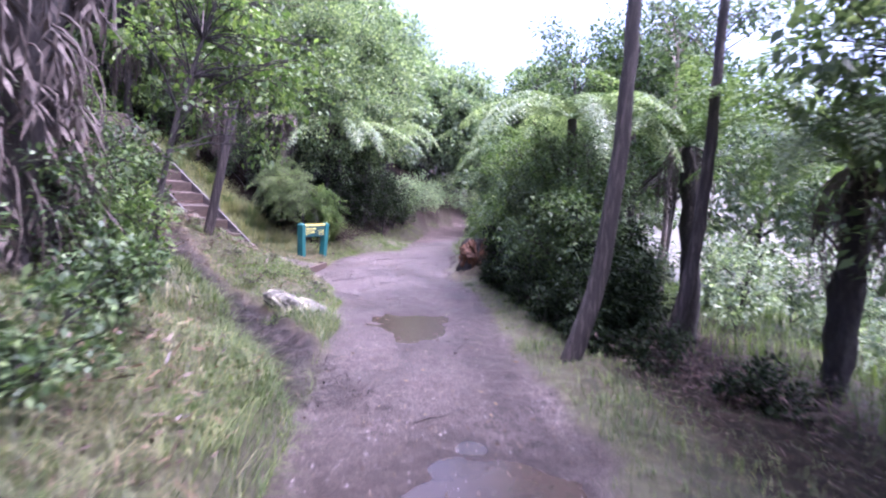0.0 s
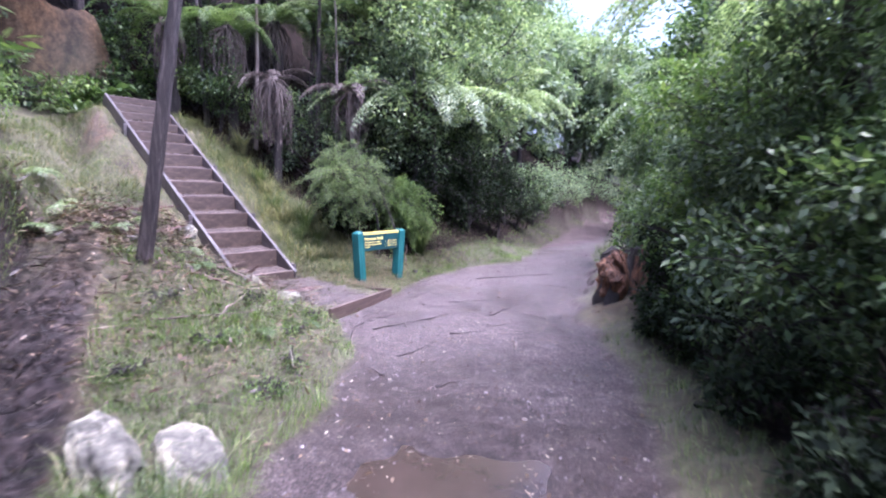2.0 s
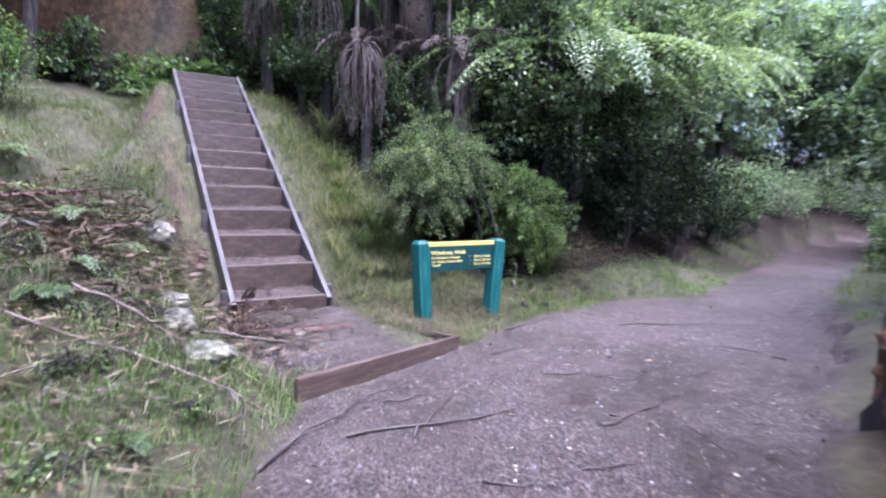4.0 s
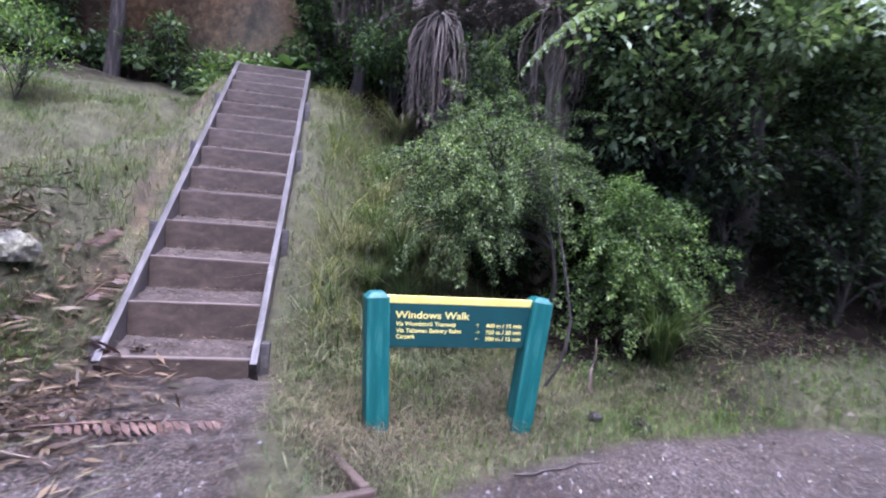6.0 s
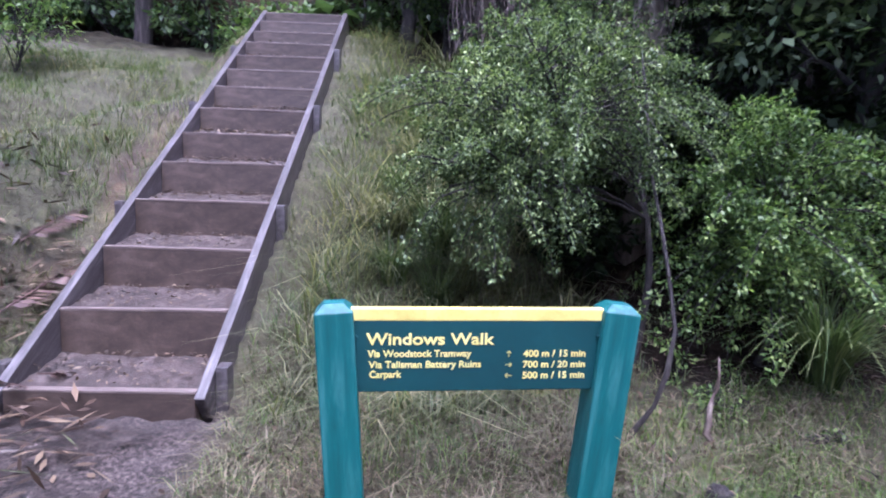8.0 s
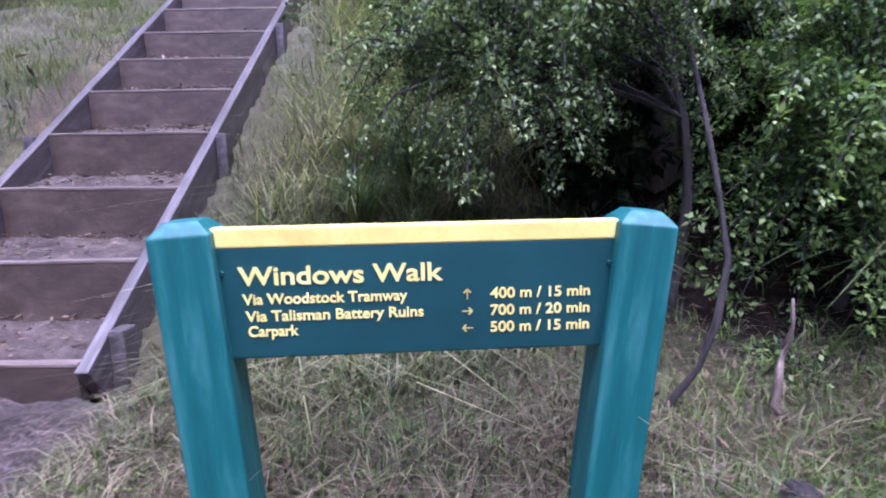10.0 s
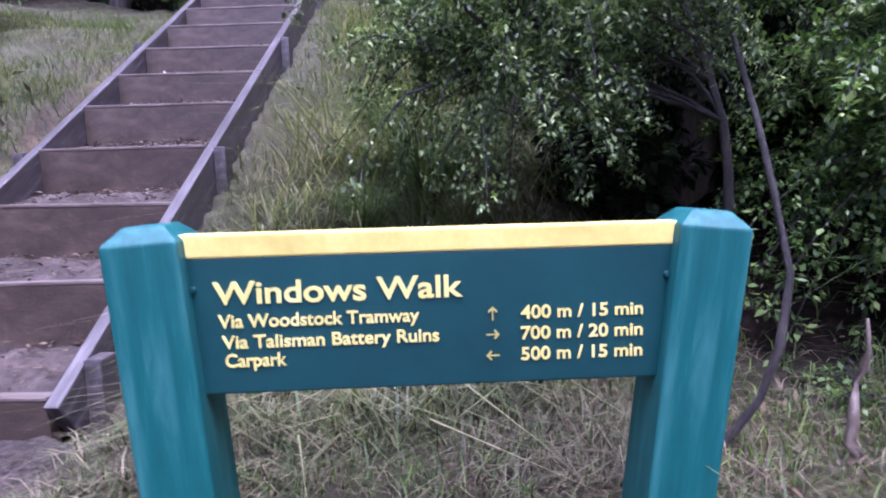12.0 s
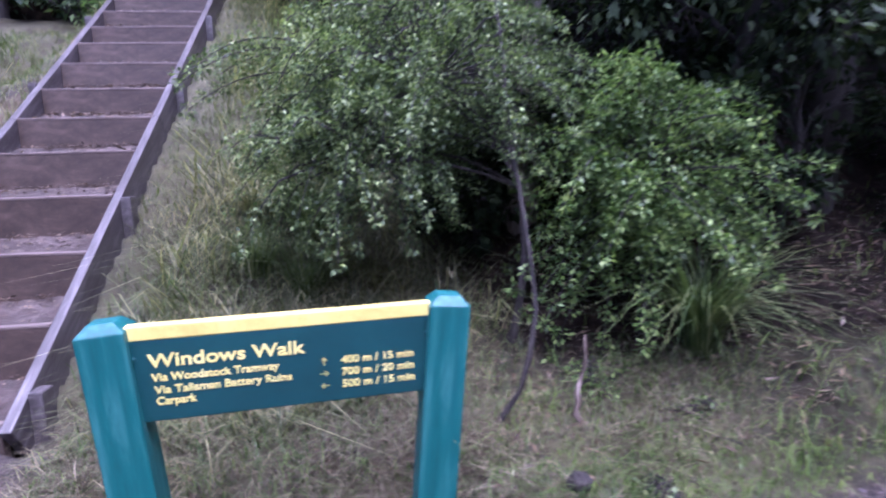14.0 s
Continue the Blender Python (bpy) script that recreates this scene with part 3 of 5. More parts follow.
def trail_sign():
    # x runs along the panel, y points away from the reader, z up; origin under the panel's first top corner
    sg = thing("trail_sign", (SIGN_A.x, SIGN_A.y, 0.45), "low green timber trail sign with yellow top strip", "sign", rz=math.degrees(math.atan2(SIGN_E.y, SIGN_E.x)))
    top = 1.30 - 0.45
    for k, x in enumerate((-0.062, 0.966)):
        bm = bmesh.new()
        w, h = 0.066, top - 0.012
        low = -0.35
        rows = [(low, w), (h, w), (h + 0.030, w - 0.03)]
        rings = []
        for z, q in rows:
            rings.append([bm.verts.new((sx * q, sy * q, z)) for sx, sy in ((-1, -1), (1, -1), (1, 1), (-1, 1))])
        for lo, hi in zip(rings, rings[1:]):
            for i in range(4):
                bm.faces.new((lo[i], lo[(i + 1) % 4], hi[(i + 1) % 4], hi[i]))
        bm.faces.new(rings[-1])
        bm.faces.new(rings[0][::-1])
        bmesh.ops.bevel(bm, geom=list(bm.edges), offset=0.005, segments=2, affect="EDGES", profile=0.6)
        p = part("post", bm, M["green_paint"], sg, "square green-painted post with a bevelled top")
        p.matrix_basis = pose(x, 0.012, top, 0, (-3.6, 5.6)[k], (1.5, -2)[k]) @ pose(0, 0, -top)
    bm = bmesh.new()
    box(bm, (0.92, 0.04, 0.255), pose(0.45, 0.0, top - 0.043 - 0.1275), 0.004)
    panel = part("panel", bm, M["green_panel"], sg, "dark green board")
    bm = bmesh.new()
    box(bm, (0.92, 0.044, 0.043), pose(0.45, 0, top - 0.0225), 0.004)
    part("top_strip", bm, M["yellow_paint"], panel, "pale yellow strip along the top")
    y = -0.0215
    lettering("Windows Walk", 0.058, 0.453, panel, (0.05, y, top - 0.128))
    lettering("Via Woodstock Tramway", 0.034, 0.365, panel, (0.056, y, top - 0.172))
    lettering("Via Talisman Battery Ruins", 0.034, 0.397, panel, (0.060, y, top - 0.211))
    lettering("Carpark", 0.034, 0.111, panel, (0.064, y, top - 0.246))
    for i, (body, turn) in enumerate((("400 m / 15 min", 90), ("700 m / 20 min", 0), ("500 m / 15 min", 180))):
        z = top - 0.174 - 0.040 * i
        lettering(body, 0.034, 0.231, panel, (0.610, y, z))
        bm = bmesh.new()
        pts = [(-0.013, -0.0015), (0.006, -0.0015), (0.001, -0.008), (0.005, -0.009), (0.013, 0), (0.005, 0.009), (0.001, 0.008), (0.006, 0.0015), (-0.013, 0.0015)]
        f = bm.faces.new([bm.verts.new((a, 0, b)) for a, b in pts])
        bmesh.ops.extrude_face_region(bm, geom=[f])
        ob = part("arrow", bm, M["letter"], panel, "cream-yellow arrow")
        ob.matrix_basis = pose(0.557, y - 0.0012, z + 0.011) @ Matrix.Rotation(radians(-turn), 4, "Y")
    for x in (0.015, 0.885):
        for z in (top - 0.1, top - 0.26):
            bm = bmesh.new()
            bmesh.ops.create_cone(bm, cap_ends=True, segments=10, radius1=0.007, radius2=0.005, depth=0.006, matrix=pose(x, y - 0.002, z, 90, 0, 0))
            part("screw", bm, M["green_panel"], panel)
    return sg


trail_sign()


# ---- plants ----
def curve_points(p0, p1, bend, n=9, seed=0):
    rng = np.random.default_rng(seed)
    t = np.linspace(0, 1, n)[:, None]
    p0, p1 = np.asarray(p0, float), np.asarray(p1, float)
    L = np.linalg.norm(p1 - p0)
    p = p0 + (p1 - p0) * t + np.asarray(bend, float) * (4 * t * (1 - t))
    return p + 0.004 * L * (9 / n) ** 1.5 * rng.standard_normal((n, 3)) * (t * (1 - t) * 4)


def crown(clumps, per, size, rng, droop=0.2, flat=0.7):
    """Leaves round the given clump centres (x, y, z, radius)."""
    out = []
    for cx, cy, cz, r in clumps:
        d = unit(per, rng)
        q = np.array([cx, cy, cz]) + d * (r * rng.uniform(0.15, 1.0, per) ** 0.6)[:, None] * np.array([1, 1, flat])
        way = d + 0.9 * unit(per, rng)
        way[:, 2] -= droop
        L = size * rng.uniform(0.6, 1.35, per)
        out.append(blades(q, way, L, L * rng.uniform(0.4, 0.62, per), rng=rng))
    return joined(out)


def leafy_plant(name, at, label, category, stem, clumps, per, size, leaf, bark, r0=0.05, seed=1, droop=0.2, flat=0.7, group="", lean_from=0.15, limb_every=1):
    """A tree or shrub: a tapering trunk along stem, a limb to every clump, and a crown of single leaves."""
    rng = np.random.default_rng(seed)
    th = thing(name, at, label, category, group)
    stem = np.asarray(stem, float)
    rad = np.linspace(r0, r0 * 0.35, len(stem))
    rad[0] *= 1.35
    part("trunk", quads("trunk", *tube(stem, rad, 15, seed, 0.05, 0.09), M[bark], True), None, th)
    limbs = []
    for k, (cx, cy, cz, r) in list(enumerate(clumps))[::limb_every]:
        i = np.argmin(np.linalg.norm(stem - np.array([cx, cy, cz - 0.5 * r - 0.25]), axis=1))
        i = max(i, int(len(stem) * lean_from))
        p = curve_points(stem[i], (cx, cy, cz), (0, 0, 0.08), 6, seed + k)
        limbs.append(tube(p, np.linspace(rad[i] * 0.55, 0.005, 6), 5, k))
        for m in range(3):
            tip = np.array([cx, cy, cz]) + unit(1, rng)[0] * r * 0.8
            limbs.append(tube(curve_points(p[3], tip, (0, 0, 0.03), 4, m), np.linspace(max(rad[i] * 0.25, 0.006), 0.003, 4), 4, m))
    part("limb", quads("limb", *joined(limbs), M[bark], True), None, th)
    part("crown", quads("crown", *crown(clumps, per, size, rng, droop, flat), M[leaf]), None, th)
    return th


def blob(center, radii, n, r, rng, shell=0.5):
    """Clump centres scattered through the outer part of an ellipsoid."""
    d = unit(n, rng)
    q = np.asarray(center) + d * np.asarray(radii) * rng.uniform(shell, 1.0, (n, 1))
    return [(*p, r * rng.uniform(0.65, 1.3)) for p in q]


def frond(length, rise, droop, width, pairs, rng, lobes=7, twist=0.0):
    """One fern frond along +x: arching rib and toothed side leaflets."""
    t = np.linspace(0, 1, pairs + 3)
    px = length * (t - 0.18 * droop * t ** 3)
    pz = length * (rise * t - droop * t ** 2.2)
    rib = np.stack([px, twist * length * t ** 2, pz], 1)
    pieces = [tube(rib[::3] if len(rib) > 12 else rib, np.linspace(0.011, 0.002, len(rib[::3] if len(rib) > 12 else rib)) * (length / 1.6), 4, 1)]
    tan = np.gradient(rib, axis=0)
    tan /= np.linalg.norm(tan, axis=1)[:, None]
    base, way, L = [], [], []
    for i in range(3, len(rib) - 1):
        u = t[i]
        w = width * length * (np.sin(np.pi * min(u, 0.999) ** 0.75) ** 0.8) * rng.uniform(0.85, 1.1) + 0.01
        for sgn in (-1, 1):
            d = np.array([0, sgn, 0]) * 0.92 + tan[i] * 0.42 + np.array([0, 0, -0.22 - 0.1 * rng.random()])
            d /= np.linalg.norm(d)
            if lobes <= 1:
                base.append(rib[i]), way.append(d), L.append((w, length * 0.8 / pairs))
                continue
            for k in range(lobes):
                q = rib[i] + d * w * (k + 0.3) / lobes - np.array([0, 0, 0.12 * w * ((k + 0.5) / lobes) ** 2])
                ll = min(0.55 * length / pairs + 0.004, 0.5 * w) * (1.15 - k / lobes) + 0.006
                for sg in (-1, 1):
                    dd = tan[i] * sg * 0.85 + d * 0.55
                    base.append(q), way.append(dd), L.append((ll, w / lobes * 0.95))
    L = np.array(L)
    pieces.append(blades(np.array(base), np.array(way), L[:, 0], L[:, 1], rng=rng))
    return joined(pieces)


def rotated(vf, m):
    v, f = vf
    a = np.array(m.to_3x3())
    return v @ a.T + np.array(m.translation), f


def tree_fern(at, height, length, count, seed, leaf="fern", group="tree ferns", lean=(0, 0), skirt=10, r=0.11, bark="bark_dark", lobes=5, rise=0.55, pairs=30, droop=(0.55, 0.95), label="tree fern with a dark fibrous trunk and arching fronds"):
    rng = np.random.default_rng(seed)
    th = thing("tree_fern", at, label, "tree fern", group)
    stem = curve_points((0, 0, -0.4), (lean[0], lean[1], height), (0.08, 0.05, 0), 12, seed)
    part("trunk", quads("trunk", *tube(stem, np.linspace(r * 1.25, r * 0.85, 12), 12, seed, 0.22), M[bark], True), None, th)
    top = Matrix.Translation((lean[0], lean[1], height))
    for k in range(count):
        az = 360 * k / count + rng.uniform(-14, 14)
        v, f = rotated(frond(length * rng.uniform(0.8, 1.1), rise * rng.uniform(0.6, 1.3), rng.uniform(*droop), 0.17, pairs, rng, lobes, rng.uniform(-0.12, 0.12)), Matrix.Rotation(radians(az), 4, "Z"))
        o = part("frond", quads("frond", v, f, M[leaf]), None, th)
        o.matrix_basis = top
    if skirt:
        strips = []
        for k in range(skirt * 3):
            a = rng.uniform(0, 6.28)
            p0 = np.array([lean[0] + r * math.cos(a), lean[1] + r * math.sin(a), height - rng.uniform(0, 0.15)])
            p1 = p0 + np.array([math.cos(a) * rng.uniform(0.05, 0.35), math.sin(a) * rng.uniform(0.05, 0.35), -rng.uniform(0.5, 1.3)])
            strips.append(tube(curve_points(p0, p1, (math.cos(a) * 0.15, math.sin(a) * 0.15, 0.1), 6, k), np.linspace(0.016, 0.004, 6), 4, k, 0.3))
            b = np.linspace(0.2, 1, 14)[:, None] * (p1 - p0) + p0
            strips.append(blades(b, unit(14, rng) * 0.6 + np.array([0, 0, -1]), rng.uniform(0.08, 0.2, 14), 0.02, rng=rng))
        part("skirt", quads("skirt", *joined(strips), M["skirt"]), None, th, "hanging dead brown fronds")
    return th


def tuft(name, at, n, length, width, leaf, label, seed=0, droop=1.1):
    """A tussock of long arching blades."""
    rng = np.random.default_rng(seed)
    th = thing(name, at, label, "grass tuft")
    strips = []
    for k in range(n):
        a, L = rng.uniform(0, 6.28), length * rng.uniform(0.5, 1.15)
        out = np.array([math.cos(a), math.sin(a), 0])
        sd = np.array([-math.sin(a), math.cos(a), 0]) * width
        t = np.linspace(0, 1, 6)[:, None]
        b = rng.uniform(0.35, 1.0) * droop
        p = rng.uniform(-0.06, 0.06, 3) * np.array([1, 1, 0]) + out * L * (0.25 * t + 0.5 * b * t ** 2) + np.array([0, 0, 1]) * L * (t * 1.0 - 0.62 * b * t ** 2.2)
        w = sd * (1 - 0.9 * t ** 1.5)
        v = np.stack([p - w, p + w], 1).reshape(-1, 3)
        i = np.arange(5) * 2
        strips.append((v, np.stack([i, i + 1, i + 3, i + 2], 1)))
    part("blade", quads("blade", *joined(strips), M[leaf]), None, th)
    return th


R = np.random.default_rng(21)


def above(x, y, dz=0.0):
    return (x, y, z_at(x, y) + dz)


# small-leaved bush behind the sign, two lobes on thin dark stems
bx, by = -3.2, 11.35
bz = z_at(bx, by)
rb = np.random.default_rng(5)


def sprays(center, radii, n, rng, steps=6, reach=0.34, r=0.075, low=-0.5):
    """Drooping leafy twigs growing out of a bush's surface: clump centres strung along each."""
    out, stems = [], []
    d = unit(n * 2, rng)
    d = d[d[:, 2] > low][:n]
    for k, q in enumerate(d):
        p = np.asarray(center) + q * np.asarray(radii) * rng.uniform(0.8, 1.0)
        way = q * np.array([1, 1, 0.8]) + 0.35 * rng.standard_normal(3)
        way = way / np.linalg.norm(way) * reach * rng.uniform(0.5, 1.3) / steps
        line = [np.asarray(center) + q * np.asarray(radii) * 0.3]
        for i in range(steps):
            line.append(p)
            out.append((*p, r * (1.15 - 0.1 * i) * rng.uniform(0.8, 1.2)))
            way = way + np.array([0, 0, -0.010])
            p = p + way
        stems.append(tube(line, np.linspace(0.006, 0.002, len(line)), 4, k))
    return out, stems


def add_sprays(bush, groups, per, size, leaf, rng, label):
    clumps = [c for g in groups for c in g[0]]
    part("twig", quads("twig", *joined([t for g in groups for t in g[1]]), M["bark_dark"], True), None, bush, "thin dark twigs")
    part("leafy_twig", quads("leafy_twig", *crown(clumps, per, size, rng, 0.35, 0.9), M[leaf]), None, bush, label)


cl = blob((-0.45, -0.15, 2.18 - bz), (0.52, 0.8, 0.52), 50, 0.15, rb, 0.4) + blob((-0.75, 0.3, 2.55 - bz), (0.35, 0.45, 0.3), 14, 0.13, rb, 0.2) + blob((-0.3, -0.6, 1.85 - bz), (0.36, 0.5, 0.32), 22, 0.13, rb, 0.3)
twigs = [sprays((-0.45, -0.15, 2.16 - bz), (0.5, 0.76, 0.5), 110, rb, 8, 0.5, 0.075, -0.6), sprays((-0.3, -0.62, 1.82 - bz), (0.34, 0.48, 0.3), 46, rb, 6, 0.26, 0.07, -0.9), sprays((-0.55, 0.1, 2.6 - bz), (0.35, 0.5, 0.25), 16, rb, 7, 0.6, 0.055, 0.3)]
bush = leafy_plant("bush", (bx, by, bz), "dense small-leaved grey-green bush hanging over the sign", "bush",
                   curve_points((0, 0, -0.1), (-0.35, 0.1, 2.3 - bz), (0.12, 0.12, 0), 10, 4), cl, 260, 0.024, "leaf_grey", "bark_dark", 0.024, 5, 0.3, 0.8, lean_from=0.5, limb_every=4)
add_sprays(bush, twigs, 40, 0.022, "leaf_grey", rb, "drooping sprays of small pale leaves")
bx2, by2 = -2.85, 11.95
bz2 = z_at(bx2, by2)
cl = blob((-0.05, 0.1, 1.68 - bz2), (0.34, 0.45, 0.52), 34, 0.14, rb, 0.4) + blob((0.18, -0.1, 1.4 - bz2), (0.24, 0.3, 0.34), 12, 0.12, rb, 0.3)
twigs = sprays((-0.02, 0.1, 1.66 - bz2), (0.33, 0.45, 0.52), 70, rb, 7, 0.5, 0.065, -0.8)
bush = leafy_plant("bush", (bx2, by2, bz2), "bright green small-leaved bush beside the bigger one", "bush",
                   curve_points((0, 0, -0.1), (-0.05, 0.1, 1.6 - bz2), (0.1, 0, 0), 9, 6), cl, 220, 0.029, "leaf_bush", "bark_dark", 0.02, 6, 0.25, 0.9, lean_from=0.4, limb_every=4)
add_sprays(bush, [twigs], 34, 0.03, "leaf_bush", rb, "drooping sprays of bright green leaves")
tuft("sedge_tuft", above(-2.55, 12.1), 360, 1.1, 0.0045, "grass", "drooping green sedge tussock under the bush", 3, 1.25)
tuft("sedge_tuft", above(-4.35, 10.75), 150, 0.95, 0.006, "grass", "arching green grass tussock beside the bush", 4, 1.1)
tuft("sedge_tuft", above(-6.2, 11.9), 150, 0.9, 0.007, "grass_dry", "straggling half-dead tussock beside the upper steps", 5, 1.2)

tuft("grass_tussock", above(-3.75, 10.35), 220, 0.6, 0.003, "grass_dry", "long straw-coloured grass tussock beside the bush", 6, 1.2)
tuft("grass_tussock", above(-4.05, 10.6), 220, 0.7, 0.003, "grass", "long green grass tussock beside the bush", 7, 1.2)
tuft("grass_tussock", above(-3.45, 10.55), 200, 0.55, 0.003, "grass_dry", "long straw-coloured grass tussock under the bush", 8, 1.2)
tuft("grass_tussock", above(-4.6, 10.9), 220, 0.7, 0.003, "grass_dry", "long dry grass tussock up the slope", 9, 1.2)
for k, (x, y, L) in enumerate(((-3.95, 10.15, 0.5), (-4.3, 10.4, 0.6), (-4.65, 10.55, 0.6), (-4.15, 10.85, 0.65), (-4.9, 10.75, 0.6), (-5.2, 11.05, 0.65), (-3.7, 10.75, 0.55), (-5.5, 11.25, 0.6), (-4.5, 11.2, 0.6))):
    tuft("grass_tussock", above(x, y), 190, L, 0.0045, ("grass_pale", "grass")[k % 3 == 1], ("long bent straw-coloured grass between the stairs and bush", "long bent green grass between the stairs and bush")[k % 3 == 1], 40 + k, 1.3)

# tree ferns
tree_fern(above(-3.95, 12.1), 2.6, 1.2, 9, 11, "skirt", skirt=9, r=0.09, bark="bark_pale", label="tree fern with pale trunk and skirt of dead fronds")
tree_fern(above(-2.7, 13.6), 2.7, 2.8, 11, 12, "fern_pale", skirt=6, droop=(0.5, 0.72), rise=0.32, label="tree fern with pale outstretched fronds over the bank")
tree_fern(above(1.95, 5.8), 3.1, 2.3, 17, 14, "fern_pale", skirt=0, r=0.08)
tree_fern(above(3.9, 5.2), 3.0, 2.5, 16, 15, "fern", skirt=8, r=0.12, lean=(-0.25, 0.1), rise=0.8, droop=(0.5, 0.85))
tree_fern(above(5.6, 3.2), 3.0, 2.6, 13, 16, "fern", skirt=8, r=0.13, lean=(0.2, 0.1))
tree_fern(above(-6.3, 13.6), 2.6, 2.0, 12, 17, "fern", skirt=10)
tree_fern(above(2.6, 11.5), 3.2, 2.4, 13, 18, "fern", skirt=4)
tree_fern(above(4.1, 2.6), 2.6, 2.4, 15, 19, "fern", skirt=12, r=0.13, lean=(0.1, 0.0), rise=0.8, droop=(0.55, 0.85))


# bare-stemmed trees
def slim_tree(at, top, r, seed, bark, label, n_clump=14, leaf="leaf", spread=1.6, bend=(0.05, 0, 0), foot=0.0):
    rng = np.random.default_rng(seed)
    stem = curve_points((0, 0, -0.3), top, bend, 30, seed)
    stem[:, 0] -= foot * np.exp(-np.maximum(stem[:, 2], 0) / 0.8)
    cl = blob((top[0], top[1], top[2] + 0.3), (spread, spread, spread * 0.6), n_clump, 0.55, rng)
    return leafy_plant("tree", at, label, "tree", stem, cl, 170, 0.085, leaf, bark, r, seed, lean_from=0.7)


slim_tree(above(-3.85, 6.01), (1.0, 0.3, 6.6), 0.075, 31, "bark", "slim leaning bare-trunked tree on the grassy mound")
slim_tree(above(1.25, 2.12), (0.12, 0.1, 7.0), 0.095, 32, "bark", "straight brown stringy-barked tree trunk beside the path", foot=0.34)
slim_tree(above(2.68, 3.05), (0.1, 0.1, 6.8), 0.085, 33, "bark", "slim brown tree trunk among ferns beside the path", foot=0.38)


# the shrub wall along the open side
def shrub(at, height, radius, seed, leaf, n=26, per=120, size=0.075, label="glossy broad-leaved shrub beside the path", r0=0.03, low=0.25, group="roadside shrubs"):
    rng = np.random.default_rng(seed)
    cl = blob((0, 0, height * (0.5 + low / 2)), (radius, radius, height * (0.5 - low / 2)), n, radius * 0.36, rng, 0.35)
    stem = curve_points((0, 0, -0.15), (rng.uniform(-0.2, 0.2), rng.uniform(-0.2, 0.2), height * 0.85), (0.1, 0.1, 0), 10, seed)
    return leafy_plant("shrub", at, label, "shrub", stem, cl, per, size, leaf, "bark_dark", r0, seed, 0.25, 0.85, group)


# the first two have shade from the overhang put into their leaf colour
for k, (x, y, h, r, leaf) in enumerate(((1.75, 3.4, 1.2, 0.55, "leaf_shaded"), (2.2, 4.0, 1.6, 0.6, "leaf_shaded"), (1.75, 4.6, 2.7, 0.85, "leaf"), (1.6, 5.8, 3.0, 0.85, "leaf_dark"), (1.65, 7.0, 3.1, 0.85, "leaf_bright"),
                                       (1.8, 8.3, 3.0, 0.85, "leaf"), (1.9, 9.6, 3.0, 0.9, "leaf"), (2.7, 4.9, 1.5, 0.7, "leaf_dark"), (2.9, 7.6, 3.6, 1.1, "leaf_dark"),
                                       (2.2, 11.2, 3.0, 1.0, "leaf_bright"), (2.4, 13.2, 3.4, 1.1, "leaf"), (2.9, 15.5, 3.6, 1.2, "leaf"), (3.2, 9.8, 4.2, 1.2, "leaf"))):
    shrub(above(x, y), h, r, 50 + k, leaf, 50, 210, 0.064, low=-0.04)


# ---- woods around ----
def wood_tree(at, height, radius, seed, leaf, bark, n=40, per=210, size=0.15, label="tall evergreen forest tree with a dense leafy crown", base=0.35, r0=0.11, group="forest trees"):
    rng = np.random.default_rng(seed)
    cl = blob((0, 0, height * (base + 1) / 2), (radius, radius, height * (1 - base) / 2), n, radius * 0.34, rng, 0.4)
    stem = curve_points((0, 0, -0.6), (rng.uniform(-0.4, 0.4), rng.uniform(-0.4, 0.4), height * 0.9), (rng.uniform(-0.3, 0.3), 0.1, 0), 12, seed)
    return leafy_plant("tree", at, label, "tree", stem, cl, per, size, leaf, bark, r0, seed, 0.2, 0.75, group)


# the last model, for far trees, has haze put into its leaf colour
MODELS = [wood_tree(above(-6.6, 16.5), 7.5, 2.2, 101, "leaf_wood", "bark_dark"), wood_tree(above(-9.8, 9.2), 7.0, 2.1, 102, "leaf", "bark"),
          wood_tree(above(-4.4, 15.2), 6.5, 2.0, 103, "leaf_wood", "bark_dark", base=0.3), wood_tree(above(5.5, 12.5), 7.5, 2.2, 104, "leaf", "bark"),
          wood_tree(above(-3.6, -2.6), 6.5, 1.8, 105, "leaf_bright", "bark", base=0.45), wood_tree(above(5.2, 24.0), 8.0, 2.6, 106, "leaf_hazed", "bark", size=0.26, base=0.05, n=46)]


def plant_copy(k, x, y, scale, turn):
    m = pose(*above(x, y), 0, 0, turn) @ Matrix.Diagonal((scale, scale, scale, 1))
    return copy_thing(MODELS[k], m)


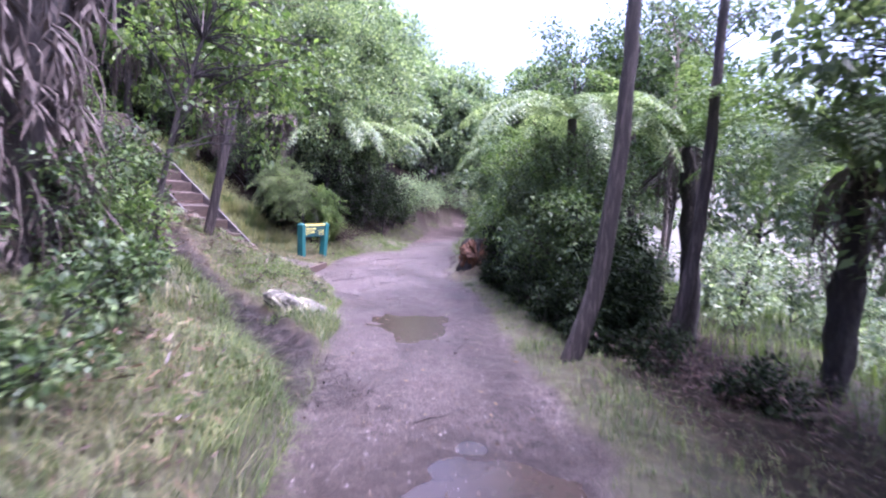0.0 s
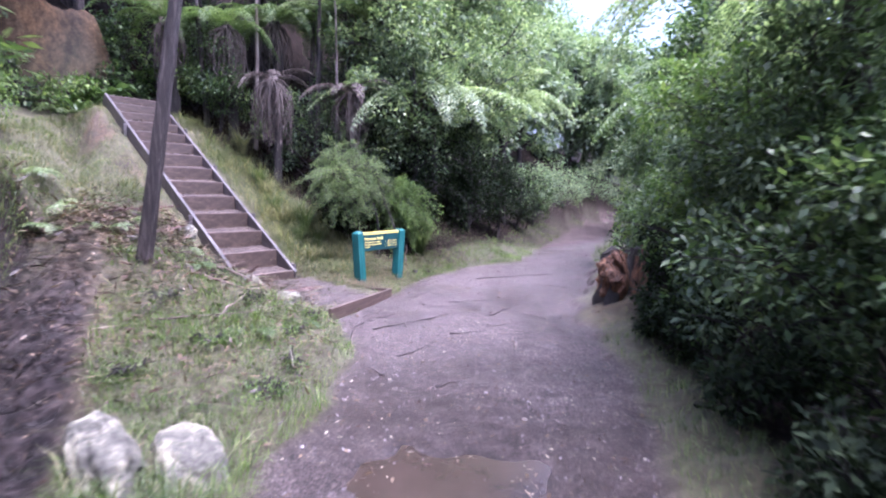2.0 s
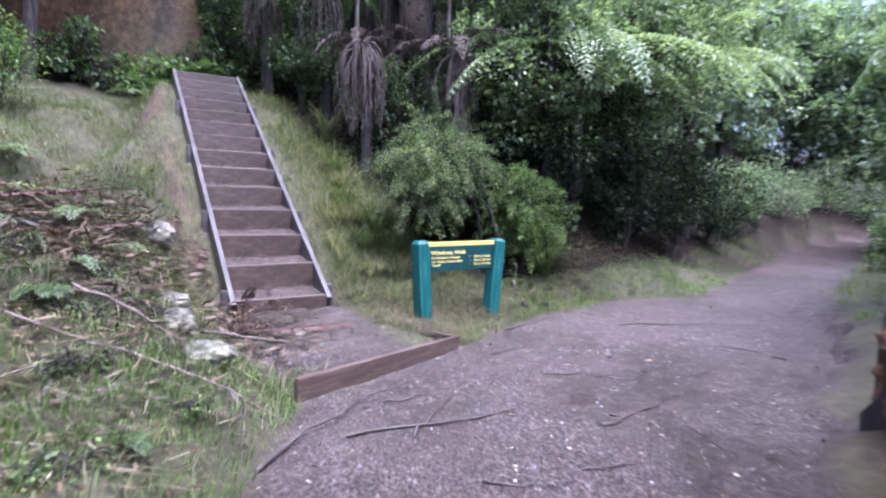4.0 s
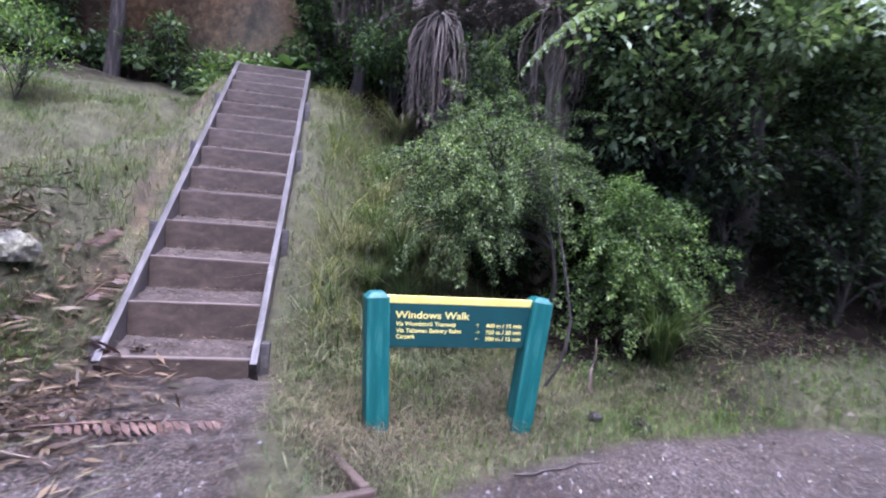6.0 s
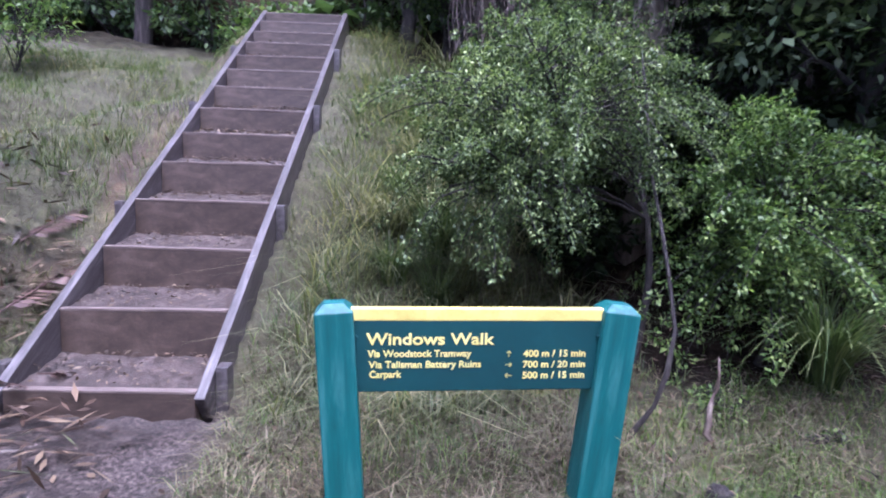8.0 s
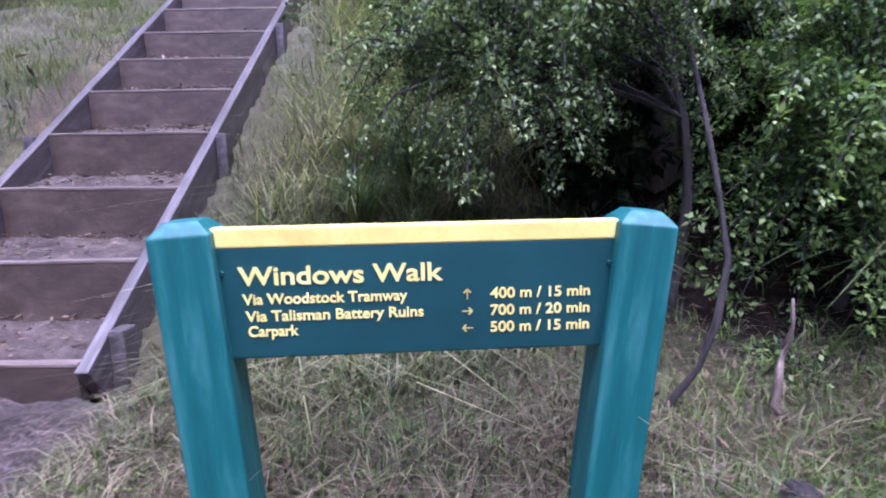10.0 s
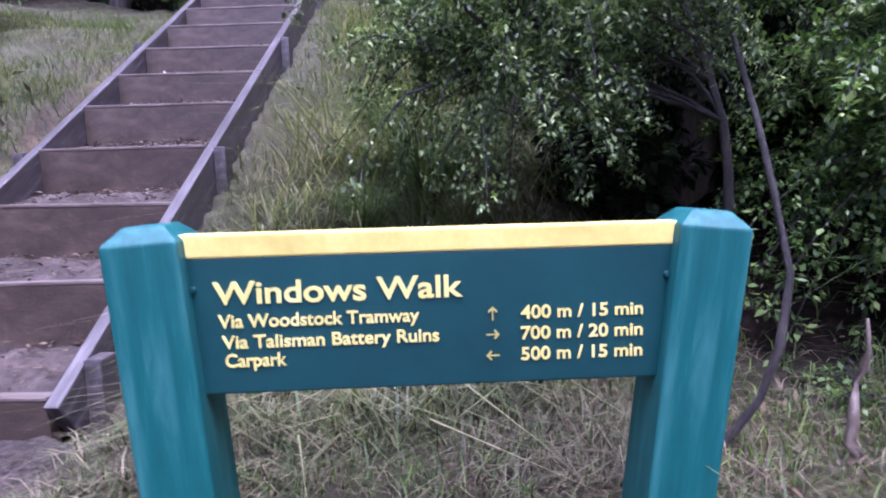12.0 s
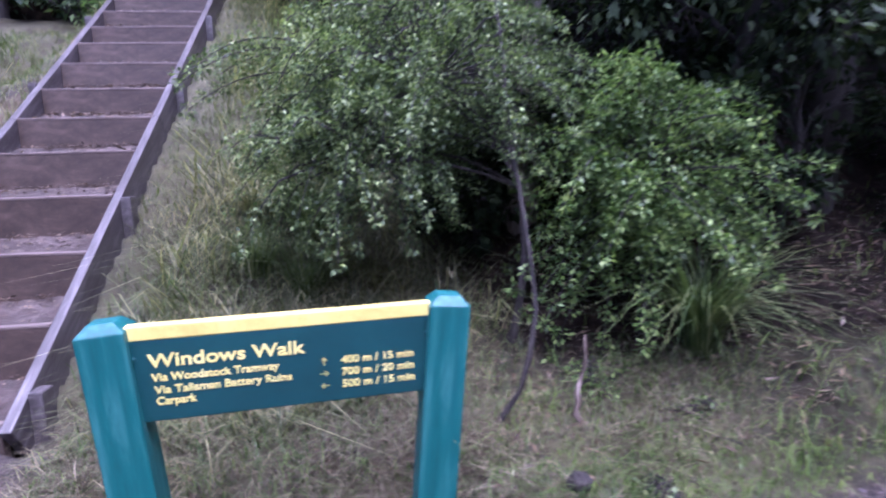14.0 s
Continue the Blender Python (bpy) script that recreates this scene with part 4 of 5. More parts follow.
# (4.6, -1.4), (3.2, -1.2), (4.6, 1.3): stems unseen, added to shade the right verge
for k, x, y, sc in ((0, -8.6, 14.2, 1.0), (2, -8.2, 17.0, 1.1), (0, -2.4, 17.4, 0.95), (2, -2.4, 19.6, 1.0), (0, -5.2, 19.5, 1.1), (0, -3.4, 13.6, 0.75), (2, -1.9, 15.4, 0.75),
                    (1, -9.6, 11.6, 1.0), (1, -11.5, 13.5, 1.2), (0, -12.5, 9.5, 1.2), (1, -11.5, 6.5, 1.1), (0, -13.0, 3.5, 1.2), (1, -9.0, 4.6, 1.0), (2, -8.2, 1.8, 1.1), (0, -6.6, -0.6, 1.1), (1, -7.5, 3.0, 0.9),
                    (4, -5.4, 1.2, 0.9), (1, -6.0, -3.5, 1.1), (3, 4.8, 9.4, 0.9), (3, 4.2, 16.0, 0.95), (3, 7.6, 14.0, 1.0), (3, 5.2, 19.0, 1.0), (3, 9.6, 8.6, 0.8),
                    (5, -3.0, 22.5, 1.0), (5, 1.2, 36.0, 1.0), (5, 3.6, 37.0, 1.1), (5, 6.8, 25.5, 1.1), (5, -1.6, 31.0, 1.1), (5, 2.2, 39.0, 1.2), (5, -0.6, 43.0, 1.3), (5, 6.5, 45.0, 1.4), (5, -3.2, 26.5, 1.2), (3, 4.9, 20.5, 1.0), (3, 3.4, 12.8, 0.8), (2, -3.0, 12.9, 0.6), (0, -2.6, 15.9, 0.8), (2, -3.9, 16.6, 0.9), (0, -10.3, 15.0, 1.1), (3, 6.5, 11.5, 1.0), (1, 4.6, -1.4, 1.0), (1, 3.2, -1.2, 0.95), (2, 4.6, 1.3, 0.95), (5, 4.5, 38.0, 1.2), (5, -3.5, 29.0, 1.1), (5, 8.5, 32.0, 1.2), (5, 9.5, 22.0, 1.0), (5, 13.0, 17.0, 1.0),
                    (5, 15.5, 9.0, 0.9), (5, 17.0, 2.5, 0.9), (5, 14.0, -3.0, 1.0), (5, 22.0, 12.0, 1.1), (5, -8.0, 24.0, 1.2), (5, 24.0, 4.0, 1.1), (3, 4.5, -4.5, 1.0), (4, -3.0, -7.0, 1.0), (1, 3.0, -8.5, 1.0), (5, 0.2, -14.0, 1.1), (1, -7.0, -8.0, 1.1)):
    plant_copy(k, x, y, sc, (x * 77 + y * 131) % 360)

for k, (x, y, h, r) in enumerate(((-6.3, 12.6, 5.5, 0.05), (-5.2, 13.2, 6.0, 0.06), (-7.4, 12.6, 6.0, 0.07), (-4.6, 12.9, 5.0, 0.04), (-6.9, 13.6, 6.5, 0.06), (-3.4, 14.4, 5.5, 0.05), (-8.5, 12.7, 6.0, 0.07), (-5.9, 14.4, 6.5, 0.06), (-2.0, 16.4, 5.5, 0.05), (-10.0, 10.6, 6.0, 0.07), (3.9, 5.6, 5.0, 0.06), (3.2, 8.8, 5.0, 0.05), (4.4, 7.4, 5.5, 0.07))):
    slim_tree(above(x, y), (0.3 * math.sin(k * 2.1), 0.3 * math.cos(k * 1.7), h), r, 500 + k, ("bark", "bark_pale")[k % 3 == 0], "slender bare forest tree stem on the bank", 8, ("leaf_dark", "leaf")[k % 2], 1.2)
tree_fern(above(-5.5, 11.9), 2.0, 1.0, 7, 21, "skirt", skirt=26, r=0.07, label="dying tree fern hung with grey dead fronds")
tree_fern(above(-6.7, 12.3), 2.3, 1.5, 10, 22, "fern", skirt=20, r=0.08)
tree_fern(above(-8.0, 12.2), 2.2, 1.6, 11, 23, "fern", skirt=10, r=0.09)
tree_fern(above(-4.9, 14.6), 3.6, 2.4, 13, 24, "fern_pale", skirt=6, r=0.1, droop=(0.5, 0.75), rise=0.35)
tree_fern(above(-7.6, 15.0), 3.4, 2.4, 13, 25, "fern", skirt=6, r=0.1)
tree_fern(above(-1.4, 17.2), 3.4, 2.4, 13, 26, "fern_pale", skirt=6, r=0.1)

# undergrowth on the bank beyond the sign, many with the hollow's shade in their colour
# (-4.05, 11.75) and (-3.5, 12.25) are added to blacken the gap under the bush
for k, (x, y, h, r, leaf) in enumerate(((-1.9, 14.0, 2.0, 0.8, "leaf_shaded"), (-1.3, 15.1, 2.2, 0.8, "leaf_shaded"), (-2.7, 13.1, 1.7, 0.7, "leaf_shaded"), (-3.6, 13.0, 2.4, 0.8, "leaf_shaded"), (-2.3, 14.9, 2.6, 0.9, "leaf_shaded"), (-5.0, 12.5, 2.2, 0.8, "leaf_dark"), (-4.8, 14.0, 2.8, 1.0, "leaf_dark"), (-5.9, 12.9, 1.6, 0.7, "leaf_grey"), (-4.05, 11.75, 1.0, 0.5, "leaf_shaded"), (-3.5, 12.25, 1.2, 0.5, "leaf_shaded"),
                                       (-6.9, 12.2, 1.8, 0.7, "leaf"), (-7.6, 13.0, 2.2, 0.9, "leaf_dark"), (-1.0, 17.4, 1.8, 0.9, "leaf_shaded"), (-0.6, 20.0, 2.0, 1.0, "leaf"), (-1.9, 16.2, 2.4, 0.9, "leaf_shaded"))):
    shrub(above(x, y), h, r, 80 + k, leaf, 26, 130, 0.07, "evergreen undergrowth shrub on the shaded bank", low=0.05, group="undergrowth shrubs")

# haze of the open side is painted as paler leaves
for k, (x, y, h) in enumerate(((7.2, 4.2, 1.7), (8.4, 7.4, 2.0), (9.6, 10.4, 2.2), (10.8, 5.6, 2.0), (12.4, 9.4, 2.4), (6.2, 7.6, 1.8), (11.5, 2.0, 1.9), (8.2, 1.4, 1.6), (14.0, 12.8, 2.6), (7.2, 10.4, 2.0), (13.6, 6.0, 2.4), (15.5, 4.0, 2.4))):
    shrub(above(x, y), h, 1.1, 160 + k, "leaf_hazed", 22, 90, 0.12, "green shrub in the open beyond the ferns, leaves paled as haze", low=-0.05, group="open-side shrubs")
for k, (s_, l_, h) in enumerate(((6.4, -2.6, 1.5), (6.3, -1.2, 1.2), (6.2, 0.5, 1.6), (6.0, 1.3, 1.8), (5.6, -3.4, 1.5), (5.4, 1.7, 1.1), (5.7, 0.3, 0.8), (5.3, -4.3, 1.5), (5.5, -2.9, 0.9), (5.0, -5.2, 1.6), (6.8, 2.2, 2.2), (5.45, -0.6, 0.7), (5.5, -1.6, 0.9))):
    x, y = STAIR.x + ALONG.x * s_ + ACROSS.x * l_, STAIR.y + ALONG.y * s_ + ACROSS.y * l_
    shrub(above(x, y), h, 0.7, 180 + k, ("leaf", "leaf_bright")[k % 2], 18, 80, 0.1, "leafy shrub above the clay bank", low=-0.05, group="bank-top shrubs")

# shade along the path edge is put into these leaves' colour
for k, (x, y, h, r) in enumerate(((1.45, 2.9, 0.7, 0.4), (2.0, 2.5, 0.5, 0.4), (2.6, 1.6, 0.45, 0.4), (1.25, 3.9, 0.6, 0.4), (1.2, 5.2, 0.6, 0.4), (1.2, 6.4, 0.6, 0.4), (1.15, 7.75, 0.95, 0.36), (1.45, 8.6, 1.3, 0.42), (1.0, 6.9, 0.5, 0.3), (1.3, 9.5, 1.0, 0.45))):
    shrub(above(x, y), h, r, 700 + k, "leaf_shaded", 14, 90, 0.06, "low fern and creeper tangle on the path edge, leaves darkened as shade", 0.01, -0.05, "path-edge tangle")


def big_leaf_plant(at, n, length, seed):
    rng = np.random.default_rng(seed)
    th = thing("broadleaf_plant", at, "big-leaved glossy green plant at the head of the stairs", "plant", "big-leaved plants")
    for k in range(n):
        a, L = k * 2.4 + rng.uniform(-0.3, 0.3), length * rng.uniform(0.7, 1.1)
        t = np.linspace(0, 1, 7)
        w = 0.16 * L * np.sin(np.pi * np.clip(t, 0.02, 0.97)) ** 0.7
        px, pz = L * (0.25 + 0.75 * t) * 0.75, L * (0.35 + 1.0 * t - 0.75 * t ** 2)
        v = np.stack([np.stack([px, -w, pz + 0.3 * w], 1), np.stack([px, 0 * w, pz], 1), np.stack([px, w, pz + 0.3 * w], 1)], 1).reshape(-1, 3)
        i = np.arange(6) * 3
        f = np.concatenate([np.stack([i, i + 1, i + 4, i + 3], 1), np.stack([i + 1, i + 2, i + 5, i + 4], 1)])
        v, f = rotated((v, f), Matrix.Rotation(a, 4, "Z"))
        part("leaf", quads("leaf", v, f, M["leaf"], True), None, th)


big_leaf_plant(above(-8.7, 11.25), 13, 0.75, 1)
big_leaf_plant(above(-8.9, 11.9), 11, 0.6, 2)
big_leaf_plant(above(-8.5, 10.3), 9, 0.4, 3)

# all but the first have distance haze painted into their leaves
for k, (x, y, h, r, leaf) in enumerate(((2.7, 18.2, 1.5, 0.9, "leaf_bright"), (3.4, 20.6, 1.8, 1.0, "leaf_hazed"), (4.3, 23.2, 1.8, 1.1, "leaf_hazed"), (-0.9, 22.0, 1.8, 1.0, "leaf_hazed"), (-0.4, 25.0, 1.8, 1.1, "leaf_hazed"), (0.6, 28.5, 2.2, 1.4, "leaf_hazed"), (5.4, 26.5, 2.0, 1.2, "leaf_hazed"), (2.4, 33.0, 2.4, 1.6, "leaf_hazed"), (4.6, 34.5, 2.4, 1.6, "leaf_hazed"))):
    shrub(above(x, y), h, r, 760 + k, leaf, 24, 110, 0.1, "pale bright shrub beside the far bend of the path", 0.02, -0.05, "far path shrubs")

# leaning sapling and low plants on the first bank
rr = np.random.default_rng(9)
cl = blob((0.35, 1.1, 2.2), (1.0, 1.3, 1.1), 62, 0.28, rr, 0.2)
leafy_plant("sapling", above(-2.95, 1.9), "slender sapling with fresh light-green leaves leaning over the bank", "tree", curve_points((0, 0, -0.1), (0.45, 1.2, 3.3), (-0.15, 0, 0), 10, 2), cl, 75, 0.075, "leaf_bright", "bark_dark", 0.03, 9, 0.35, 0.9)
for k, (x, y, h, r, leaf) in enumerate(((-2.6, 0.5, 0.6, 0.4, "leaf"), (-2.9, 1.7, 0.8, 0.45, "leaf_bright"), (-2.4, -0.7, 0.5, 0.4, "leaf"), (-3.3, -0.2, 0.8, 0.5, "leaf"), (-3.2, 1.3, 1.3, 0.5, "leaf"), (-3.4, 2.3, 1.5, 0.55, "leaf"), (-3.9, 0.6, 1.6, 0.6, "leaf_dark"), (-3.7, 3.1, 1.3, 0.5, "leaf_bright"), (-4.4, 4.3, 1.3, 0.6, "leaf"),
                                       (-5.6, 5.4, 1.3, 0.6, "leaf_bright"), (-6.8, 6.6, 1.4, 0.7, "leaf"), (-8.0, 8.0, 1.2, 0.6, "leaf_bright"), (-9.3, 12.2, 1.2, 0.5, "leaf"))):
    shrub(above(x, y), h, r, 120 + k, leaf, 16, 100, 0.052, "low leafy plant growing on the grassy bank", 0.012, 0.1, "bank plants")

for k, (x, y, h, r) in enumerate(((-2.3, 5.9, 0.2, 0.16), (-2.0, 5.3, 0.14, 0.14), (-2.6, 5.2, 0.18, 0.15), (-2.9, 6.3, 0.2, 0.15), (-2.4, 6.6, 0.16, 0.14), (-3.3, 5.6, 0.22, 0.18), (-1.9, 4.7, 0.14, 0.13), (-2.7, 4.5, 0.16, 0.15), (-2.1, 3.2, 0.14, 0.13), (-3.4, 6.6, 0.22, 0.16), (-3.9, 7.0, 0.24, 0.18), (-4.3, 6.7, 0.25, 0.2), (-2.75, 11.5, 0.14, 0.14), (-2.2, 11.25, 0.12, 0.12), (-2.3, 11.7, 0.12, 0.14))):
    shrub(above(x, y, -0.02), 0.6 * h, 1.15 * r, 820 + k, ("leaf_bush", "grass")[k % 2], 9, 45, 0.026, "small bright green weed in the grass", 0.005, 0.0, "small weeds")

# old mossy trunk at the top of the first bank, wrapped in dead fronds
def old_trunk():
    th = thing("old_tree", above(-3.7, 1.2), "thick old mossy tree trunk wrapped in brown dead fronds", "tree")
    stem = curve_points((0, 0, -0.4), (-0.1, 0.15, 5.2), (0.1, 0, 0), 14, 3)
    part("trunk", quads("trunk", *tube(stem, np.linspace(0.34, 0.22, 14), 16, 3, 0.18), M["bark_dark"], True), None, th)
    rng = np.random.default_rng(8)
    strips = []
    for k in range(240):
        a, z = rng.uniform(0, 6.28), rng.uniform(0.5, 4.8)
        p0 = np.array([0.36 * math.cos(a), 0.36 * math.sin(a), z])
        p1 = p0 + np.array([math.cos(a) * rng.uniform(0.05, 0.4), math.sin(a) * rng.uniform(0.05, 0.4), -rng.uniform(0.4, 1.1)])
        strips.append(tube(curve_points(p0, p1, (math.cos(a) * 0.15, math.sin(a) * 0.15, 0.1), 6, k), np.linspace(0.014, 0.004, 6), 4, k, 0.3))
        b = np.linspace(0.2, 1, 16)[:, None] * (p1 - p0) + p0
        strips.append(blades(b, unit(16, rng) * 0.7 + np.array([0, 0, -1]), rng.uniform(0.1, 0.28, 16), 0.035, rng=rng))
    part("frond_mass", quads("frond_mass", *joined(strips), M["skirt"]), None, th, "hanging brown dead fronds")


old_trunk()


# ---- rocks, stump, fallen wood ----
def rock(at, size, seed, label, turn=0, material="rock", tilt=0):
    bm = bmesh.new()
    bmesh.ops.create_icosphere(bm, subdivisions=4, radius=1.0)
    off = Vector((seed * 3.7, seed * 1.3, 0))
    for v in bm.verts:
        n = noise.noise(v.co * 1.1 + off) * 0.25 + noise.noise(v.co * 3.1 + off) * 0.16 + noise.noise(v.co * 8 + off) * 0.04
        v.co = Vector((v.co.x * size[0], v.co.y * size[1], v.co.z * size[2])) * (1 + n)
        v.co.z = max(v.co.z, -size[2] * 0.5)
    me = bpy.data.meshes.new("rock")
    bm.to_mesh(me), bm.free()
    me.materials.append(M[material])
    ob = new("rock", me)
    ob.matrix_basis = pose(*at, 0, tilt, turn)
    return tagged(ob, label, "rock", "rocks")


rock(above(-2.1, 3.62, 0.03), (0.34, 0.15, 0.14), 1, "pale lichen-covered rock set in the grassy mound", 140, tilt=-15)
rock(above(-1.84, 3.88, 0.02), (0.3, 0.15, 0.12), 2, "grey-white rock half buried in the mound's grass", 146, tilt=-13)
rock(above(-3.41, 7.23, 0.02), (0.13, 0.09, 0.1), 3, "small white rock lying on the bank", 20)
rock(above(-4.75, 7.95, 0.02), (0.16, 0.13, 0.13), 4, "pale grey rock beside the foot of the stairs", 60)
rock(above(-2.95, 7.1, 0.0), (0.2, 0.13, 0.09), 5, "flat pale stone at the landing's corner", 10)
rock(above(-3.9, 7.5, 0.0), (0.16, 0.12, 0.09), 6, "mossy grey rock on the bank below the stairs", 80)


rock(above(-2.38, 10.98, 0.02), (0.05, 0.045, 0.04), 7, "small black lump of earth near the sign post", 30, "bark_dark")


def stump():
    th = thing("tree_stump", above(1.03, 8.6), "rotten orange-brown tree stump and roots on the path edge", "tree stump")
    rng = np.random.default_rng(4)
    v, f = tube([(0, 0, -0.6), (-0.03, 0, -0.15), (0, 0, 0.1), (0.04, 0.02, 0.3), (0.05, 0.03, 0.44), (0.06, 0.03, 0.47), (0.06, 0.03, 0.36)], [0.52, 0.42, 0.34, 0.29, 0.26, 0.2, 0.03], 26, 4, 0.28)
    part("stump", quads("stump", v, f, M["bark_dark"], False), None, th)
    bm = bmesh.new()
    bmesh.ops.create_icosphere(bm, subdivisions=4, radius=1.0)
    for v in bm.verts:
        n = 1 + 0.35 * noise.noise(v.co * 1.6) + 0.2 * noise.noise(v.co * 4.5) + 0.08 * noise.noise(v.co * 11)
        v.co = Vector((v.co.x * 0.17 - 0.26, v.co.y * 0.3 - 0.14, v.co.z * 0.32 + 0.1)) * n
    part("rotten_wood", bm, M["rotten"], th, "crumbling orange-brown rotten heartwood")
    for k in range(9):
        a = 2.75 + k * 0.24
        q = 0.3 + 0.05 * rng.random()
        top = 0.3 + 0.24 * rng.random()
        v, f = tube(curve_points((q * 1.25 * math.cos(a), q * 1.25 * math.sin(a), -0.4), (q * 0.85 * math.cos(a) + 0.04, q * 0.85 * math.sin(a), top), (0, 0, 0), 9, 20 + k), np.linspace(0.085, 0.02, 9), 7, k, 0.4, 0.2)
        part("splinter", quads("splinter", v, f, M["rotten" if k % 3 else "bark_dark"], False), None, th, "upright splinter of rotten wood")
    for k in range(7):
        a = 2.2 + k * 0.42
        e = np.array([math.cos(a), math.sin(a), 0]) * rng.uniform(0.36, 0.46)
        v, f = tube(curve_points((0.27 * math.cos(a), 0.27 * math.sin(a), 0.16), (*e[:2], -0.32), (e[0] * 0.05, e[1] * 0.05, 0.0), 8, k), np.linspace(0.055, 0.018, 8), 7, k, 0.25)
        part("root", quads("root", v, f, M["bark_dark"], True), None, th, "knotted brown root")
    crumbs = []
    for k in range(26):
        a, q = rng.uniform(0, 6.28), rng.uniform(0.1, 0.3)
        p = np.array([q * math.cos(a), q * math.sin(a), 0.4])
        crumbs.append(blades(p + 0.05 * rng.standard_normal((8, 3)), unit(8, rng), rng.uniform(0.05, 0.16, 8), 0.035, rng=rng))
    part("moss", quads("moss", *joined(crumbs), M["leaf_dark"]), None, th, "dark moss and leaves on top")


stump()


def stick(points, r, material, label, seed=0):
    p = np.array([(x, y, z_at(x, y) + dz) for x, y, dz in points])
    t = np.linspace(0, len(p) - 1, 9)
    q = np.stack([np.interp(t, range(len(p)), p[:, i]) for i in range(3)], 1) + np.array([1, 1, 0.3]) * 0.014 * np.random.default_rng(seed).standard_normal((9, 3))
    c = q.mean(0)
    ob = new("stick", quads("stick", *tube(q - c, np.linspace(r * 0.75, r * 0.25, 9), 6, seed, 0.25), M[material], True))
    ob.matrix_basis = pose(*c)
    return tagged(ob, label, "stick", "fallen sticks")


stick([(-1.95, 7.2, 0.012), (-1.5, 7.75, 0.02), (-1.25, 8.1, 0.012)], 0.014, "dark_stick", "long dark wet stick lying on the gravel", 1)
stick([(-1.62, 7.4, 0.012), (-1.75, 8.1, 0.03)], 0.012, "dark_stick", "dark wet twig crossing another stick on the path", 2)
stick([(-2.05, 6.7, 0.02), (-2.2, 7.6, 0.05), (-2.12, 8.2, 0.03)], 0.016, "dark_stick", "fallen brown branch at the path edge", 3)
stick([(-0.75, 8.1, 0.012), (-0.45, 8.9, 0.02)], 0.011, "dark_stick", "thin wet twig lying on the gravel", 4)
stick([(-0.35, 6.7, 0.012), (-0.42, 7.2, 0.015)], 0.012, "stick", "short brown stick lying on the gravel", 5)
stick([(-1.3, 10.9, 0.012), (0.1, 11.6, 0.02)], 0.012, "dark_stick", "long thin stick lying across the path", 6)
stick([(-3.3, 6.2, 0.06), (-2.5, 6.9, 0.08), (-2.3, 7.1, 0.03)], 0.014, "stick", "pale dead stick lying on the grassy mound", 7)
stick([(-3.6, 6.7, 0.08), (-3.0, 7.0, 0.06)], 0.016, "stick", "pale broken branch on the grassy mound", 8)
stick([(-2.8, 5.6, 0.06), (-2.9, 6.3, 0.08)], 0.014, "stick", "pale dead stick in the mound's grass", 9)
stick([(-3.5, 7.5, 0.08), (-3.1, 8.1, 0.04)], 0.013, "stick", "pale thin stick beside the landing", 10)
stick([(-3.1, 5.2, 0.05), (-2.6, 5.9, 0.08)], 0.012, "stick", "bleached stick lying in the grass", 11)
stick([(-2.2, 10.0, 0.02), (-2.0, 10.9, 0.02)], 0.010, "dark_stick", "thin dark twig in front of the sign", 12)
stick([(-0.2, 2.4, 0.012), (0.02, 3.0, 0.012)], 0.010, "dark_stick", "short wet twig lying by the puddle", 13)
stick([(-0.9, 5.5, 0.012), (-0.7, 5.75, 0.012)], 0.010, "dark_stick", "short wet twig lying on the path", 14)
stick([(-0.6, 0.7, 0.012), (-0.1, 1.1, 0.012)], 0.010, "dark_stick", "thin wet twig on the muddy path", 15)

for k, (x, y, a, L) in enumerate(((-1.3, 6.5, 70, 0.5), (-0.9, 7.2, 20, 0.35), (-1.7, 8.6, 110, 0.55), (-0.6, 7.6, 50, 0.4), (-0.2, 8.2, 130, 0.45), (-1.1, 9.0, 15, 0.6), (-0.35, 9.6, 80, 0.5), (0.1, 7.4, 100, 0.3), (-2.0, 7.9, 60, 0.4), (-1.5, 5.8, 140, 0.35), (-0.1, 10.4, 160, 0.7), (-1.9, 9.4, 75, 0.5))):
    dx, dy = L / 2 * math.cos(radians(a)), L / 2 * math.sin(radians(a))
    stick([(x - dx, y - dy, 0.008), (x + 0.02, y, 0.014), (x + dx, y + dy, 0.008)], 0.008, "dark_stick", "thin dark twig fallen on the wet gravel", 60 + k)

# the bare leaning stem in front of the bushes, and the burnt-looking stub beside it
stick([(-2.80, 10.93, 0.0), (-2.68, 11.08, 0.45), (-2.95, 11.2, 1.0), (-3.25, 11.35, 1.75)], 0.02, "bark_dark", "bare dark stem leaning up through the bush", 16)
stick([(-2.6, 11.25, 0.0), (-2.63, 11.3, 0.4)], 0.022, "stick", "broken pale stub at the foot of the bush", 17)


def dead_frond(at, length, turn, seed, tilt=0.0):
    rng = np.random.default_rng(seed)
    v, f = frond(length, 0.04, 0.06, 0.13, 26, rng, 1)
    ob = new("dead_frond", quads("dead_frond", v, f, M["brown_frond"]))
    ob.matrix_basis = pose(*at, rng.uniform(-12, 12), tilt, turn)
    return tagged(ob, "curled red-brown dead fern frond lying on the ground", "dead frond", "dead fern fronds")


